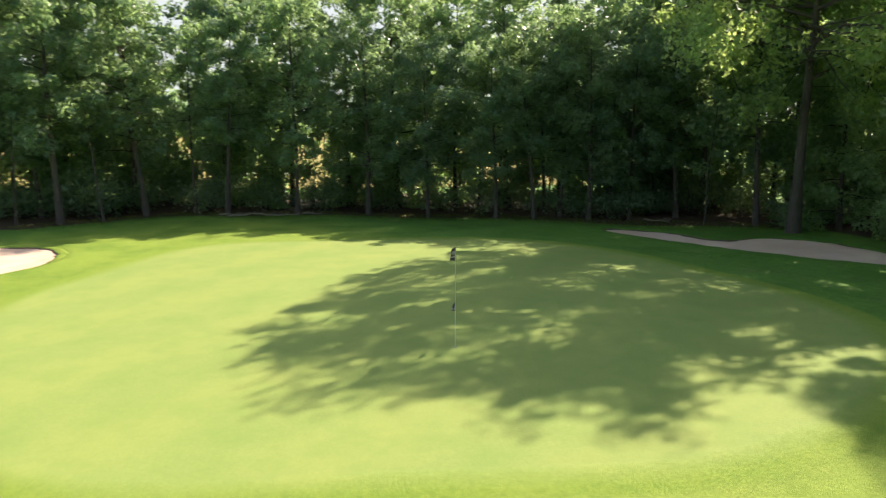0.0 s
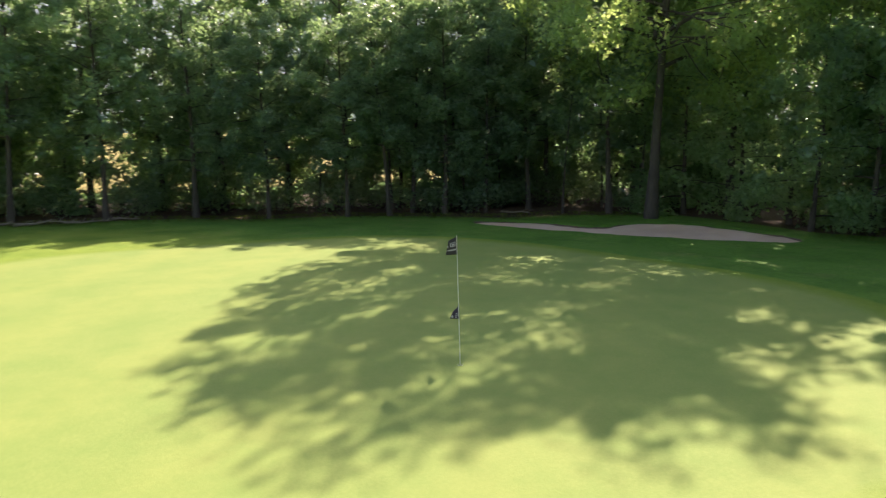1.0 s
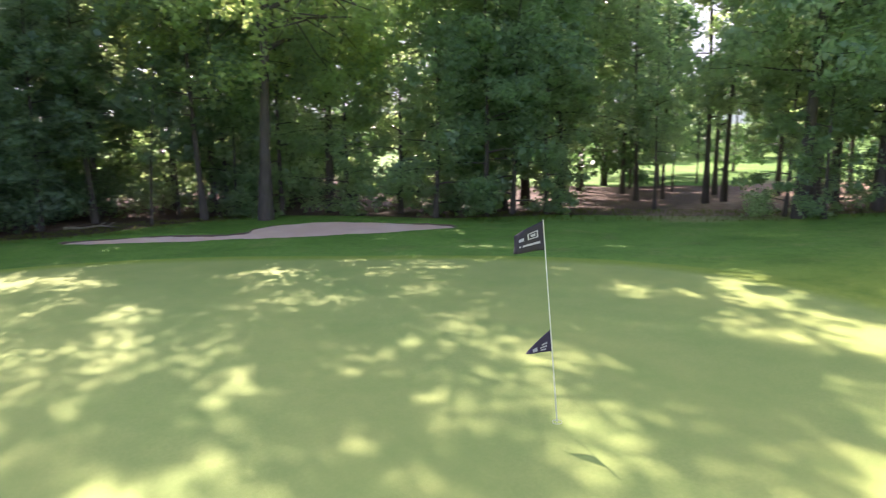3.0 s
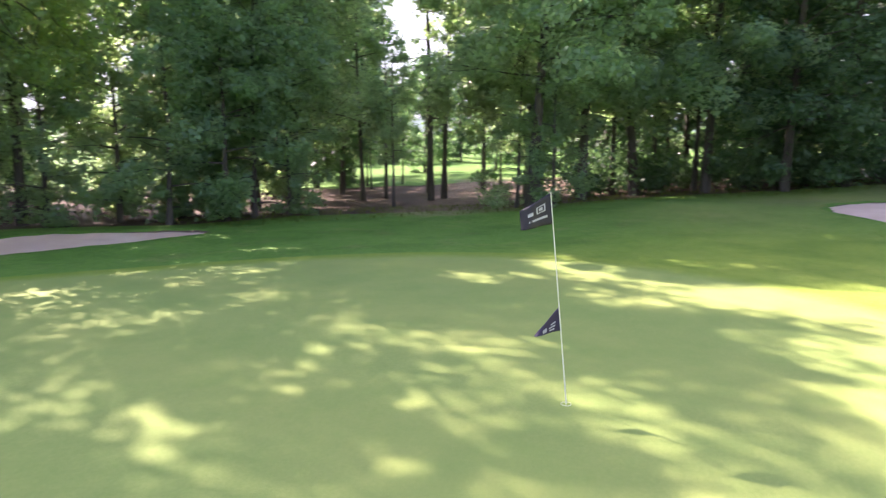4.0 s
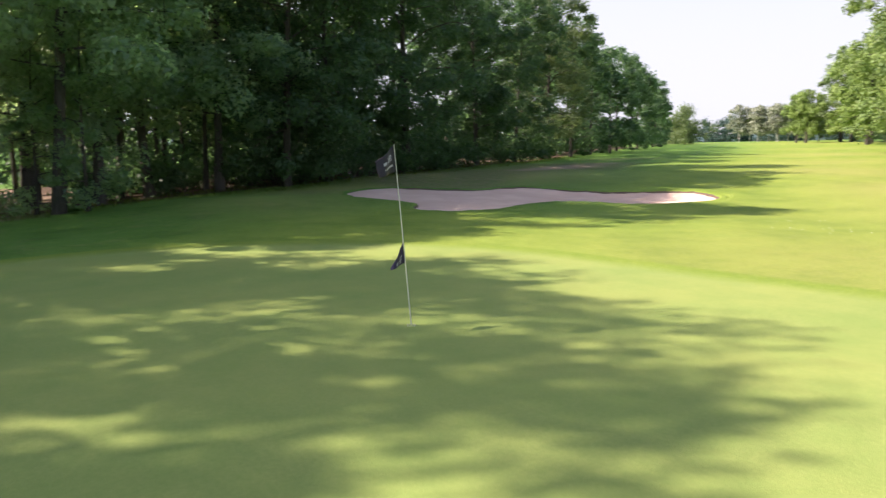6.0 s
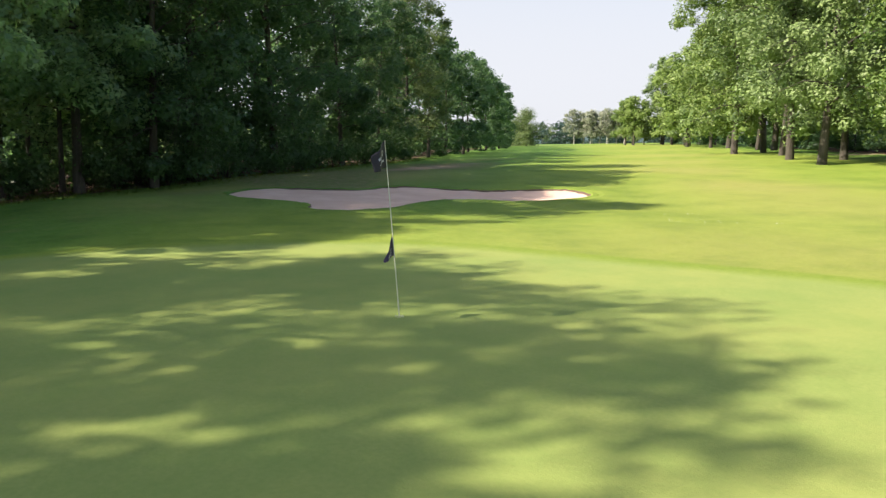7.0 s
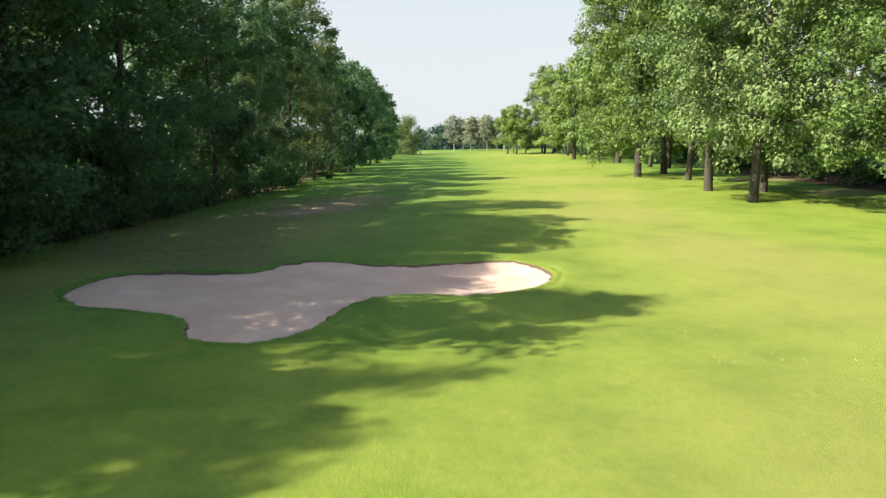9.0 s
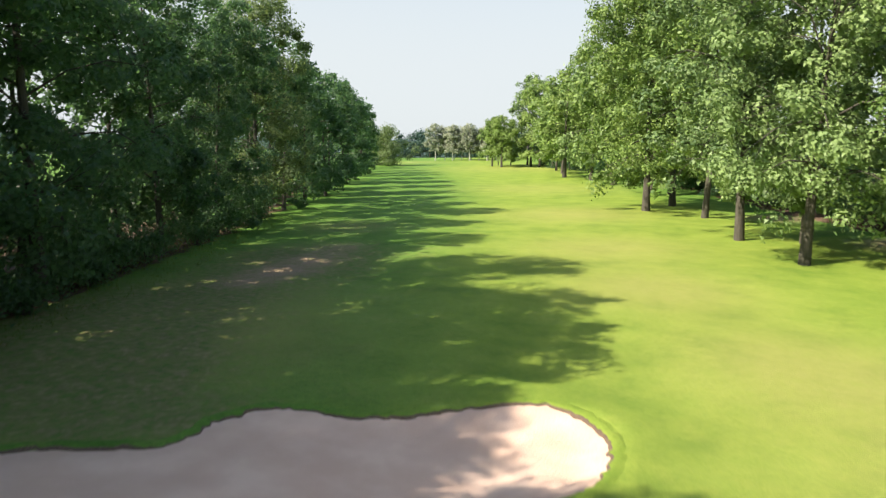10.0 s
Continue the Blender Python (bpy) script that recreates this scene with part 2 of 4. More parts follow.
def inside_by(x, y, line):
    """How far inside the closed line a place lies, in metres; negative outside."""
    x, y = np.asarray(x, float).ravel(), np.asarray(y, float).ravel()
    best, odd = np.full(x.shape, 1e9), np.zeros(x.shape, bool)
    for (ax, ay), (bx, by) in zip(line, np.roll(line, -1, axis=0)):
        ex, ey = bx - ax, by - ay
        t = np.clip(((x - ax) * ex + (y - ay) * ey) / (ex * ex + ey * ey + 1e-9), 0, 1)
        best = np.minimum(best, np.hypot(x - ax - t * ex, y - ay - t * ey))
        crosses = (ay > y) != (by > y)
        with np.errstate(divide="ignore", invalid="ignore"):
            odd ^= crosses & (x < ex * (y - ay) / (by - ay if by != ay else 1e-9) + ax)
    return np.where(odd, best, -best)


GREEN = ring([(-11.9, 3.5), (-11.6, 8), (-10.2, 13), (-5, 14.6), (1.3, 15.2), (5, 12.6), (7.2, 8.4), (8.8, 4.2), (8.7, 0.6), (6.6, -2.9), (3.6, -4.9), (-0.5, -5.4), (-5, -5.6), (-9.6, -3)])
BUNKERS = {
    "fairway": ring([(18.3, -10.6), (19, -12.8), (17.8, -14.2), (16, -15.4), (15.9, -17), (15, -18.5), (13, -18.9), (11.7, -20.3), (9.9, -21.7), (8.2, -21.3), (7.4, -19.8), (7.4, -18.1), (8.5, -16.5), (10.3, -15.3), (10.7, -13.6), (10.1, -11.2), (10.5, -9.6), (12, -9.2), (13.4, -10.2), (15, -10.2), (16.6, -9.7)]),
    "oak": ring([(6.2, 19.0), (7.9, 16.1), (9.3, 14.1), (11.3, 11.9), (13.4, 10.2), (15.2, 9.7), (16.2, 11), (16, 12.6), (15.1, 14.9), (13.4, 16.5), (12, 16.7), (10.7, 15.9), (9.8, 17), (9.2, 18.7), (7.6, 19.6)]),
    "west": ring([(-14.7, 9.6), (-15.7, 12.2), (-18, 13.6), (-21.5, 13), (-22, 9.5), (-18.8, 7), (-15.6, 7.5)]),
}
EAST_WOOD = np.array([(16.5, 20), (17.8, 12), (20.5, 8.5), (21.5, 0), (24.2, -6), (25.9, -13.6), (29.5, -23), (33.5, -32), (42.5, -51), (61, -80), (81, -122), (86, -128), (104, -120), (92, -90), (74, -52), (60, -24), (43, 0), (37, 16), (38, 34), (20, 34)])
NORTH_WOOD = np.array([(-44, 21), (-21, 18), (-17, 22.8), (-7, 24.4), (1, 24.2), (5, 22.4), (8.5, 21), (12, 21), (16.5, 20), (20, 34), (20, 40), (-10, 42), (-44, 42)])
WEST_WOOD = np.array([(-14, -26), (-2, -36), (2.5, -45), (6, -52), (14.5, -68), (23, -89), (37, -123), (28, -138), (-60, -100), (-70, -30)])
GLADE = np.array([(-0.4, 22), (2.2, 22), (3.6, 46), (0.4, 46)])
TRACK = np.array([(18.6, 3.2), (20, -0.6), (24, -1.6), (33, -3.6), (46, -4), (46, 4), (34, 4.5), (26, 5), (21, 6)])


def height(x, y):
    """The ground with the bunkers cut into it."""
    z = bare_height(x, y)
    shape = z.shape
    flat = z.ravel().copy()
    for line in BUNKERS.values():
        d = inside_by(x, y, line)
        flat -= 0.75 * smoothstep(d, -0.05, 0.42)
        flat += 0.05 * np.exp(-((d + 0.5) / 0.7) ** 2)
    return flat.reshape(shape)


def at_ground(x, y):
    return float(height(np.array([x]), np.array([y]))[0])


def mesh_object(name, verts, faces, mat, parent=None, smooth=True):
    me = bpy.data.meshes.new(name)
    me.from_pydata([tuple(v) for v in verts] if not isinstance(verts, np.ndarray) else verts.tolist(), [], faces if isinstance(faces, list) else faces.tolist())
    me.materials.append(mat)
    if smooth:
        me.polygons.foreach_set("use_smooth", np.ones(len(me.polygons), bool))
    me.update()
    ob = new(name, me)
    ob.parent = parent
    return ob


def spread(fine_from, fine_to, step, far):
    inner = np.arange(fine_from, fine_to + step / 2, step)
    out, d = [], step
    v = fine_to
    while v < far:
        d = min(d * 1.1, 120)
        v += d
        out.append(v)
    low, d, v = [], step, fine_from
    while v > -far:
        d = min(d * 1.1, 120)
        v -= d
        low.append(v)
    return np.array(low[::-1] + list(inner) + out)


def closely_mown(x, y):
    """How far a place belongs to the fairway and the apron of the green."""
    along, side, green = 0.44 * x - 0.9 * y, -0.9 * x - 0.44 * y, inside_by(x, y, GREEN)
    # the east side is left out, so the rough's shade-green lies there
    strip = smoothstep(along, 2, 9) * (0.5 + np.clip((11.5 + 1.5 * np.sin(along * 0.05) - np.abs(side - 10.5)) / 7, -0.5, 0.5))
    apron = (0.5 + np.clip((green + 9) / 6, -0.5, 0.5)) * smoothstep(6 - 0.65 * x - 0.5 * y, -3, 3)
    return np.maximum(strip, apron)


def build_ground():
    xs, ys = spread(-23, 21, 0.32, 2500), spread(-24, 21, 0.32, 2500)
    gx, gy = np.meshgrid(xs, ys)
    gz = height(gx, gy)
    n, m = len(xs), len(ys)
    idx = np.arange(n * m).reshape(m, n)
    faces = np.stack([idx[:-1, :-1], idx[:-1, 1:], idx[1:, 1:], idx[1:, :-1]], -1).reshape(-1, 4)
    ob = mesh_object("ground", np.stack([gx, gy, gz], -1).reshape(-1, 3), faces, TURF)
    x, y = gx.ravel(), gy.ravel()
    green = inside_by(x, y, GREEN)
    blot = lambda cx, cy, r: np.exp(-((x - cx) ** 2 + (y - cy) ** 2) / (r * r))  # noqa: E731
    wood = np.maximum.reduce([inside_by(x, y, EAST_WOOD), inside_by(x, y, NORTH_WOOD), inside_by(x, y, WEST_WOOD) - 9.0])
    masks = {
        "green": 0.5 + np.clip((green + 0.3) / 4, -0.5, 0.5),
        "fringe": 0.5 + np.clip((green + 0.9) / 1.2, -0.5, 0.5),
        "fairway": closely_mown(x, y),
        "litter": 0.5 + np.clip((wood - 0.3) / 1.5, -0.5, 0.5),
        "dry": np.clip(0.45 * blot(-1, -8.5, 5) + 0.4 * blot(-7, -10, 5) + 0.9 * blot(9.5, -36, 4) + 0.8 * blot(14, -46, 5) + 0.8 * blot(21, -63, 6) + 0.8 * blot(3.5, -28, 4) + 0.6 * blot(-1, -21, 6) + 0.5 * blot(34, -92, 9) + 0.9 * blot(22, -21, 5.5) + 0.4 * blot(24, -27, 5) + 0.7 * blot(20.5, -11.5, 3.6) + 0.5 * blot(16, -6, 3) + 0.5 * blot(60, -150, 16) + 0.6 * blot(104, -176, 14), 0, 0.8),
        # the blot at (21.4, -17.6) also lightens turf where sun dapples fall
        "worn": np.clip(0.7 * blot(21.4, -17.6, 3.2) + 0.6 * blot(26.2, -21, 3.4) + 0.6 * blot(26.8, -33, 4.6) + 0.75 * blot(23.4, -19.4, 4.5) + 0.6 * blot(18.6, -15.6, 2.6) + 0.75 * blot(26.0, -26, 4.5) + 0.7 * blot(28.5, -37, 4.5) + 0.6 * blot(33.2, -48, 4.5) + 0.5 * blot(15.5, -16.5, 1.6) + 0.5 * blot(19.5, -9.5, 2.5), 0, 0.72),
        "earth": np.clip(0.55 * blot(26.0, -29.0, 1.7) + 0.7 * blot(26.3, -32.0, 2.1) + 0.65 * blot(27.1, -35.6, 2.1) + 0.55 * blot(27.9, -39.6, 1.8) + 0.8 * blot(5.5, -66, 3.0) + 0.7 * blot(-1, -54, 3.0) + 0.6 * blot(9.5, 25.5, 2.0) + np.clip(0.2 + inside_by(x, y, TRACK) / 4, 0, 0.45), 0, 1) * 1.0,
        # distant land takes a blue-green of woods seen through haze, put into colour
        "hazed_far_woods": smoothstep(np.hypot(x, y), 430, 560),
        "field": smoothstep(y - 0.05 * x, 44, 50) * smoothstep(28 - x, 0, 4),
    }
    for name, values in masks.items():
        ob.data.attributes.new(name, "FLOAT", "POINT").data.foreach_set("value", values.astype(np.float32))
    return tagged(ob, "mown golf turf with a light putting green, leaf litter under the trees", "ground", kind="structure")


def build_bunker(name, label, bank):
    line = BUNKERS[name]
    lo, hi = line.min(0) - 0.6, line.max(0) + 0.6
    gx, gy = np.meshgrid(np.arange(lo[0], hi[0], 0.2), np.arange(lo[1], hi[1], 0.2))
    d = inside_by(gx, gy, line).reshape(gx.shape)
    middle = line.mean(0)
    gz = bare_height(gx, gy) - 0.03 - 0.10 * smoothstep(d, 0.1, 1.3) + bank * ((gx - middle[0]) * 0.65 + (gy - middle[1]) * 0.76) * smoothstep(d, 0.0, 0.8) + 0.02 * np.sin(gx * 3.1 + 2 * np.sin(gy * 1.9)) * np.sin(gy * 2.7)
    idx = np.arange(gx.size).reshape(gx.shape)
    faces = np.stack([idx[:-1, :-1], idx[:-1, 1:], idx[1:, 1:], idx[1:, :-1]], -1).reshape(-1, 4)
    keep = (d.ravel()[faces] > -0.16).any(1)
    used = np.unique(faces[keep])
    to = np.full(gx.size, -1)
    to[used] = np.arange(len(used))
    ob = mesh_object("sand_bunker", np.stack([gx, gy, gz], -1).reshape(-1, 3)[used], to[faces[keep]], SAND)
    return tagged(ob, label, "bunker", kind="structure")


def build_lip(name):
    """The cut edge of a bunker: turf that curls over a ragged face of dark soil."""
    line = ring(BUNKERS[name], 3)
    n = len(line)
    g = np.random.default_rng(n)
    ahead = np.roll(line, -1, axis=0) - np.roll(line, 1, axis=0)
    ahead /= np.linalg.norm(ahead, axis=1, keepdims=True)
    out = np.stack([ahead[:, 1], -ahead[:, 0]], -1)
    inward = inside_by(*(line + out * 0.1).T, line) > 0
    out[inward] *= -1
    rag = g.normal(size=n)
    rag = 0.6 * rag + 0.4 * np.roll(rag, 1)
    slow = np.convolve(np.tile(g.normal(size=n), 3), np.ones(9) / 9, "same")[n:2 * n]
    rows = []
    for away, lift, rough in ((0.42, -0.03, 0.0), (0.22, 0.035, 0.02), (0.02, 0.05, 0.04), (-0.10, 0.012, 0.06), (-0.15, -0.035, 0.04), (-0.22, -0.14, 0.0)):
        p = line + out * (away + rag * rough + slow * 0.10 * (away < 0.2))[:, None]
        rows.append(np.column_stack([p, bare_height(p[:, 0], p[:, 1]) + lift + 0.4 * slow * (lift > 0) * 0.1]))
    idx = np.arange(6 * n).reshape(6, n)
    nxt = np.roll(idx, -1, axis=1)
    faces = np.stack([idx[:-1], nxt[:-1], nxt[1:], idx[1:]], -1).reshape(-1, 4)
    ob = mesh_object("bunker_lip", np.concatenate(rows), faces, TURF)
    spots = np.concatenate(rows)
    ob.data.attributes.new("fairway", "FLOAT", "POINT").data.foreach_set("value", closely_mown(spots[:, 0], spots[:, 1]).astype(np.float32))
    ob.data.materials.append(SOIL)
    ob.data.polygons.foreach_set("material_index", np.repeat((0, 0, 0, 1, 1), n).astype(np.int32))
    return tagged(ob, "ragged turf lip over dark soil round a bunker", "bunker edge", kind="structure")


SOIL = plain("dark_soil", (0.175, 0.125, 0.088), 0.95, grain=25.0, depth=0.35)
build_ground()
for bunker in BUNKERS:
    build_lip(bunker)
build_bunker("fairway", "three-lobed bunker of pinkish sand beside the fairway", 0.03)
build_bunker("oak", "long curved bunker of pinkish sand below a tall oak", 0.10)
build_bunker("west", "rounded bunker of pale sand beside the green", 0.0)


# ---- trees ----
def tube(verts, faces, line, radii, sides=7):
    line = [np.array(p, float) for p in line]
    start = len(verts)
    for i, (p, r) in enumerate(zip(line, radii)):
        t = line[min(i + 1, len(line) - 1)] - line[max(i - 1, 0)]
        t = t / (np.linalg.norm(t) + 1e-9)
        u = np.cross(t, (0.3, 1, 0.1))
        u /= np.linalg.norm(u) + 1e-9
        w = np.cross(t, u)
        for k in range(sides):
            a = 2 * math.pi * k / sides
            verts.append(p + r * (math.cos(a) * u + math.sin(a) * w))
    for i in range(len(line) - 1):
        for k in range(sides):
            a, b = start + i * sides + k, start + i * sides + (k + 1) % sides
            faces.append((a, b, b + sides, a + sides))


def leaf_blades(rng, centres, size, outward=None, droop=0.35, disorder=0.55, turned=0.9):
    """One small pointed leaf per place, facing away from its twig's clump and up, with some disorder."""
    n = len(centres)
    up = rng.normal(size=(n, 3)) * disorder + (0, 0, 0.45)
    if outward is not None:
        up = up + outward * turned
    up /= np.linalg.norm(up, axis=1, keepdims=True)
    way = rng.normal(size=(n, 3)) - (0, 0, droop)
    way -= up * (way * up).sum(1, keepdims=True)
    way /= np.linalg.norm(way, axis=1, keepdims=True) + 1e-9
    across = np.cross(up, way)
    s = (size * rng.uniform(0.65, 1.35, n))[:, None]
    wide = rng.uniform(0.30, 0.46, (n, 1))
    verts = np.stack([centres - way * s * 0.42 + across * s * wide, centres - way * s * 0.3 - across * s * wide, centres + way * s * 0.58], 1).reshape(-1, 3)
    return verts, np.arange(n * 3).reshape(n, 3)


def dome(t):
    return (0.56 + 0.44 * math.sin(math.pi * min(1, 0.85 * t + 0.12))) * (1 - 0.78 * t ** 2.4)


def broad(t):
    return (0.7 + 0.3 * math.sin(math.pi * t)) * (1 - 0.5 * t ** 5)


def column(t):
    return (0.75 + 0.25 * math.sin(math.pi * t)) * (1 - 0.6 * t ** 3)


def shell(z, middle, half, wide):
    """How far a rounded crown reaches from its trunk at a height."""
    return wide * max(0.03, 1 - abs((z - middle) / half) ** 2.3) ** (1 / 2.3)


def build_tree(name, seed, tall, bare, reach, girth, limbs, leaves, size, leaf, bark=None, profile=dome, clump=0.17, lean=0.03, sides=7, rise=(0.25, 0.8), drift=None, base_lift=0.15, stout=0.45, flare=1.45, spin=(0.55, 0.9), near_trunk=(), twigs=3, uneven=(0.7, 1.12), crown=None):
    """A tapered trunk with limbs and twigs, and a crown of many small leaves in clumps round their ends."""
    rng = np.random.default_rng(seed)
    verts, faces = [], []
    steps = 9
    sway = rng.normal(size=2) * lean
    drift = sway if drift is None else drift
    wave = rng.uniform(0, 6, 2)
    trunk = [np.array((drift[0] * tall * t + 0.15 * math.sin(wave[0] + 5 * t) * t, drift[1] * tall * t + 0.15 * math.sin(wave[1] + 4 * t) * t, tall * 0.93 * t - 0.25 * (t == 0))) for t in np.linspace(0, 1, steps)]
    radii = [girth * (flare if i == 0 else 1.0) * (1 - 0.93 * (i / (steps - 1)) ** 0.9) + 0.012 for i in range(steps)]
    tube(verts, faces, trunk, radii, sides + 2)
    spots = []
    for i in range(limbs):
        f = (i + rng.uniform(0, 0.8)) / limbs
        z = bare + (tall * 0.92 - bare) * f
        t = z / (tall * 0.93)
        k = min(int(t * (steps - 1)), steps - 2)
        root = trunk[k] + (trunk[k + 1] - trunk[k]) * (t * (steps - 1) - k)
        turn = i * 2.4 + rng.uniform(-0.5, 0.5)
        long = reach * profile(f) * rng.uniform(*uneven)
        lift = rng.uniform(*rise) * (base_lift + 1.1 * f)
        way = np.array((math.cos(turn), math.sin(turn), lift))
        bend = rng.normal(size=3) * 0.12
        line = [root + way * long * u + bend * long * u * u + np.array((0, 0, -0.18 * long * u * u)) for u in (0, 0.3, 0.6, 0.85, 1)]
        thick = max(0.02, girth * stout * (1 - 0.62 * f))
        if crown:
            tip_z = min(root[2] + (rng.uniform(-1.7, 1.2) if f < 0.3 else rng.uniform(0.6, 3.4) * (1.1 - 0.7 * f)), crown[0] + 0.93 * crown[1])
            out = shell(tip_z, *crown) * rng.uniform(0.8, 0.98)
            tip = np.array((root[0] + math.cos(turn) * out, root[1] + math.sin(turn) * out, tip_z))
            long = float(np.linalg.norm(tip - root))
            line = [root + (tip - root) * u + (bend + (0, 0, 0.12)) * long * math.sin(math.pi * u) for u in (0, 0.3, 0.6, 0.85, 1)]
        tube(verts, faces, line, [thick * (1 - 0.85 * u) for u in (0, 0.3, 0.6, 0.85, 1)], 5)
        for u in (*near_trunk, 0.62, 1.0):
            p = line[0] + (line[-1] - line[0]) * u
            spots.append((p, long * (0.5 + 0.5 * u)))
        for _ in range(twigs):
            u = rng.uniform(0.35, 0.95)
            p = line[0] + (line[-1] - line[0]) * u
            q = p + (np.clip(rng.normal(size=3), -1.5, 1.5) * (1, 1, 0.95) + way * 0.4) * long * 0.26
            if crown:
                p = line[1] + (line[3] - line[1]) * rng.uniform(0, 1)
                q_z = float(np.clip(line[-1][2] + rng.normal() * 0.16 * crown[1], bare - 1.2, crown[0] + 0.97 * crown[1]))
                aim, out = turn + rng.normal() * 0.45, shell(q_z, *crown) * math.sqrt(rng.uniform(0.12, 1))
                q = np.array((root[0] + math.cos(aim) * out, root[1] + math.sin(aim) * out, q_z))
            tube(verts, faces, [p, (p + q) / 2 + rng.normal(size=3) * 0.06, q], [thick * 0.35, thick * 0.22, 0.008], 4)
            spots.append((q, long))
    spots.append((trunk[-1], reach * 0.6))
    root_ob = new(name)
    mesh_object("trunk", verts, faces, bark or BARK, root_ob)
    weight = np.array([w for _, w in spots]) * rng.uniform(0.4, 1.5, len(spots))
    counts = rng.multinomial(leaves, weight / weight.sum())
    centres, outward = [], []
    for (p, w), c in zip(spots, counts):
        spread_by = reach * clump * rng.uniform(0.55, 1.4)
        off = rng.normal(size=(c, 3))
        off /= np.linalg.norm(off, axis=1, keepdims=True) + 1e-9
        outward.append(off)
        bulge = 1 + 0.35 * np.sin(off[:, :1] * 5 + p[0] * 3) * np.sin(off[:, 1:2] * 5 + p[1] * 3)
        off = off * bulge * (0.35 + 0.75 * rng.uniform(0, 1, (c, 1)) ** 0.6)
        centres.append(p + off * spread_by * (1.1, 1.1, 0.9))
    centres, outward = np.concatenate(centres), np.concatenate(outward)
    centres[:, 2] = np.maximum(centres[:, 2], 0.25)
    lv, lf = leaf_blades(rng, centres, size, outward, 0.35, *spin)
    mesh_object("crown", lv, lf, leaf, root_ob, smooth=False)
    return root_ob


def build_shrub(name, seed, tall, wide, leaves, size, leaf):
    rng = np.random.default_rng(seed)
    root_ob = new(name)
    verts, faces, spots = [np.array((0.0, 0.0, -0.2))], [], []
    for i in range(9):
        a = i * 2.4 + rng.uniform(-0.4, 0.4)
        r = wide * rng.uniform(0.25, 0.85)
        end = np.array((math.cos(a) * r, math.sin(a) * r, tall * rng.uniform(0.45, 0.95)))
        mid_way = end * (0.4, 0.4, 0.55) + rng.normal(size=3) * 0.08
        tube(verts, faces, [np.array((math.cos(a) * 0.08, math.sin(a) * 0.08, -0.15)), mid_way, end], [0.03, 0.02, 0.006], 4)
        first = len(verts) - 12
        faces += [(0, first + (k + 1) % 4, first + k) for k in range(4)]
        spots += [mid_way, end, (mid_way + end) / 2]
    mesh_object("stem", verts, faces, BARK, root_ob)
    pick = rng.integers(0, len(spots), leaves)
    off = rng.normal(size=(leaves, 3)) * (wide * 0.24, wide * 0.24, tall * 0.15)
    centres = np.array(spots)[pick] + off
    centres[:, 2] = np.abs(centres[:, 2]) + 0.05
    lv, lf = leaf_blades(rng, centres, size)
    mesh_object("foliage", lv, lf, leaf, root_ob, smooth=False)
    return root_ob


def plant(protos, places, label, category, group, rng, scale=(0.9, 1.12)):
    """Sets the first of each kind at its place and copies of them at the others."""
    used = set()
    for i, place in enumerate(places):
        x, y = place[:2]
        k = int(place[2]) if len(place) > 2 else int(rng.integers(len(protos)))
        s = place[3] if len(place) > 3 else rng.uniform(*scale)
        m = pose(x, y, at_ground(x, y) - 0.02, 0, 0, place[4] if len(place) > 4 else rng.uniform(0, 360)) @ Matrix.Diagonal((s, s, s * rng.uniform(0.95, 1.06), 1))
        if k not in used:
            used.add(k)
            ob = protos[k]
            ob.matrix_basis = m
        else:
            ob = copy_thing(protos[k], pose(0, 0, 0))
            ob.matrix_basis = m
        tagged(ob, label, category, group)
    for k, ob in enumerate(protos):
        if k not in used:
            for part_ob in (*ob.children_recursive, ob):
                bpy.data.objects.remove(part_ob)


def scatter(rng, line, count, apart, taken, margin=0.6, clear=()):
    """Places inside a wood, no nearer to one another than given."""
    out, tries = [], 0
    lo, hi = line.min(0), line.max(0)
    while len(out) < count and tries < 400:
        tries += 1
        c = rng.uniform(lo, hi, (200, 2))
        d = inside_by(c[:, 0], c[:, 1], line)
        for (x, y), depth in zip(c, d):
            if depth < margin or len(out) >= count:
                continue
            if any((x - a) ** 2 + (y - b) ** 2 < apart * apart for a, b, *_ in (*taken, *out)):
                continue
            if any(inside_by([x], [y], z)[0] > 0 for z in clear):
                continue
            out.append((float(x), float(y)))
    return out


rng = np.random.default_rng(7)

# the tall oak behind the bunker
oak = build_tree("oak_tree", 17, 20.6, 6.6, 7.2, 0.25, 46, 62000, 0.205, OAK_LEAF, clump=0.115, drift=(0.030, -0.025), twigs=5, crown=(12.8, 8.2, 7.4))
plant([oak], [(14.7, 18.6, 0, 1.0, 0)], "tall oak with a straight grey trunk behind a bunker", "tree", "", rng)

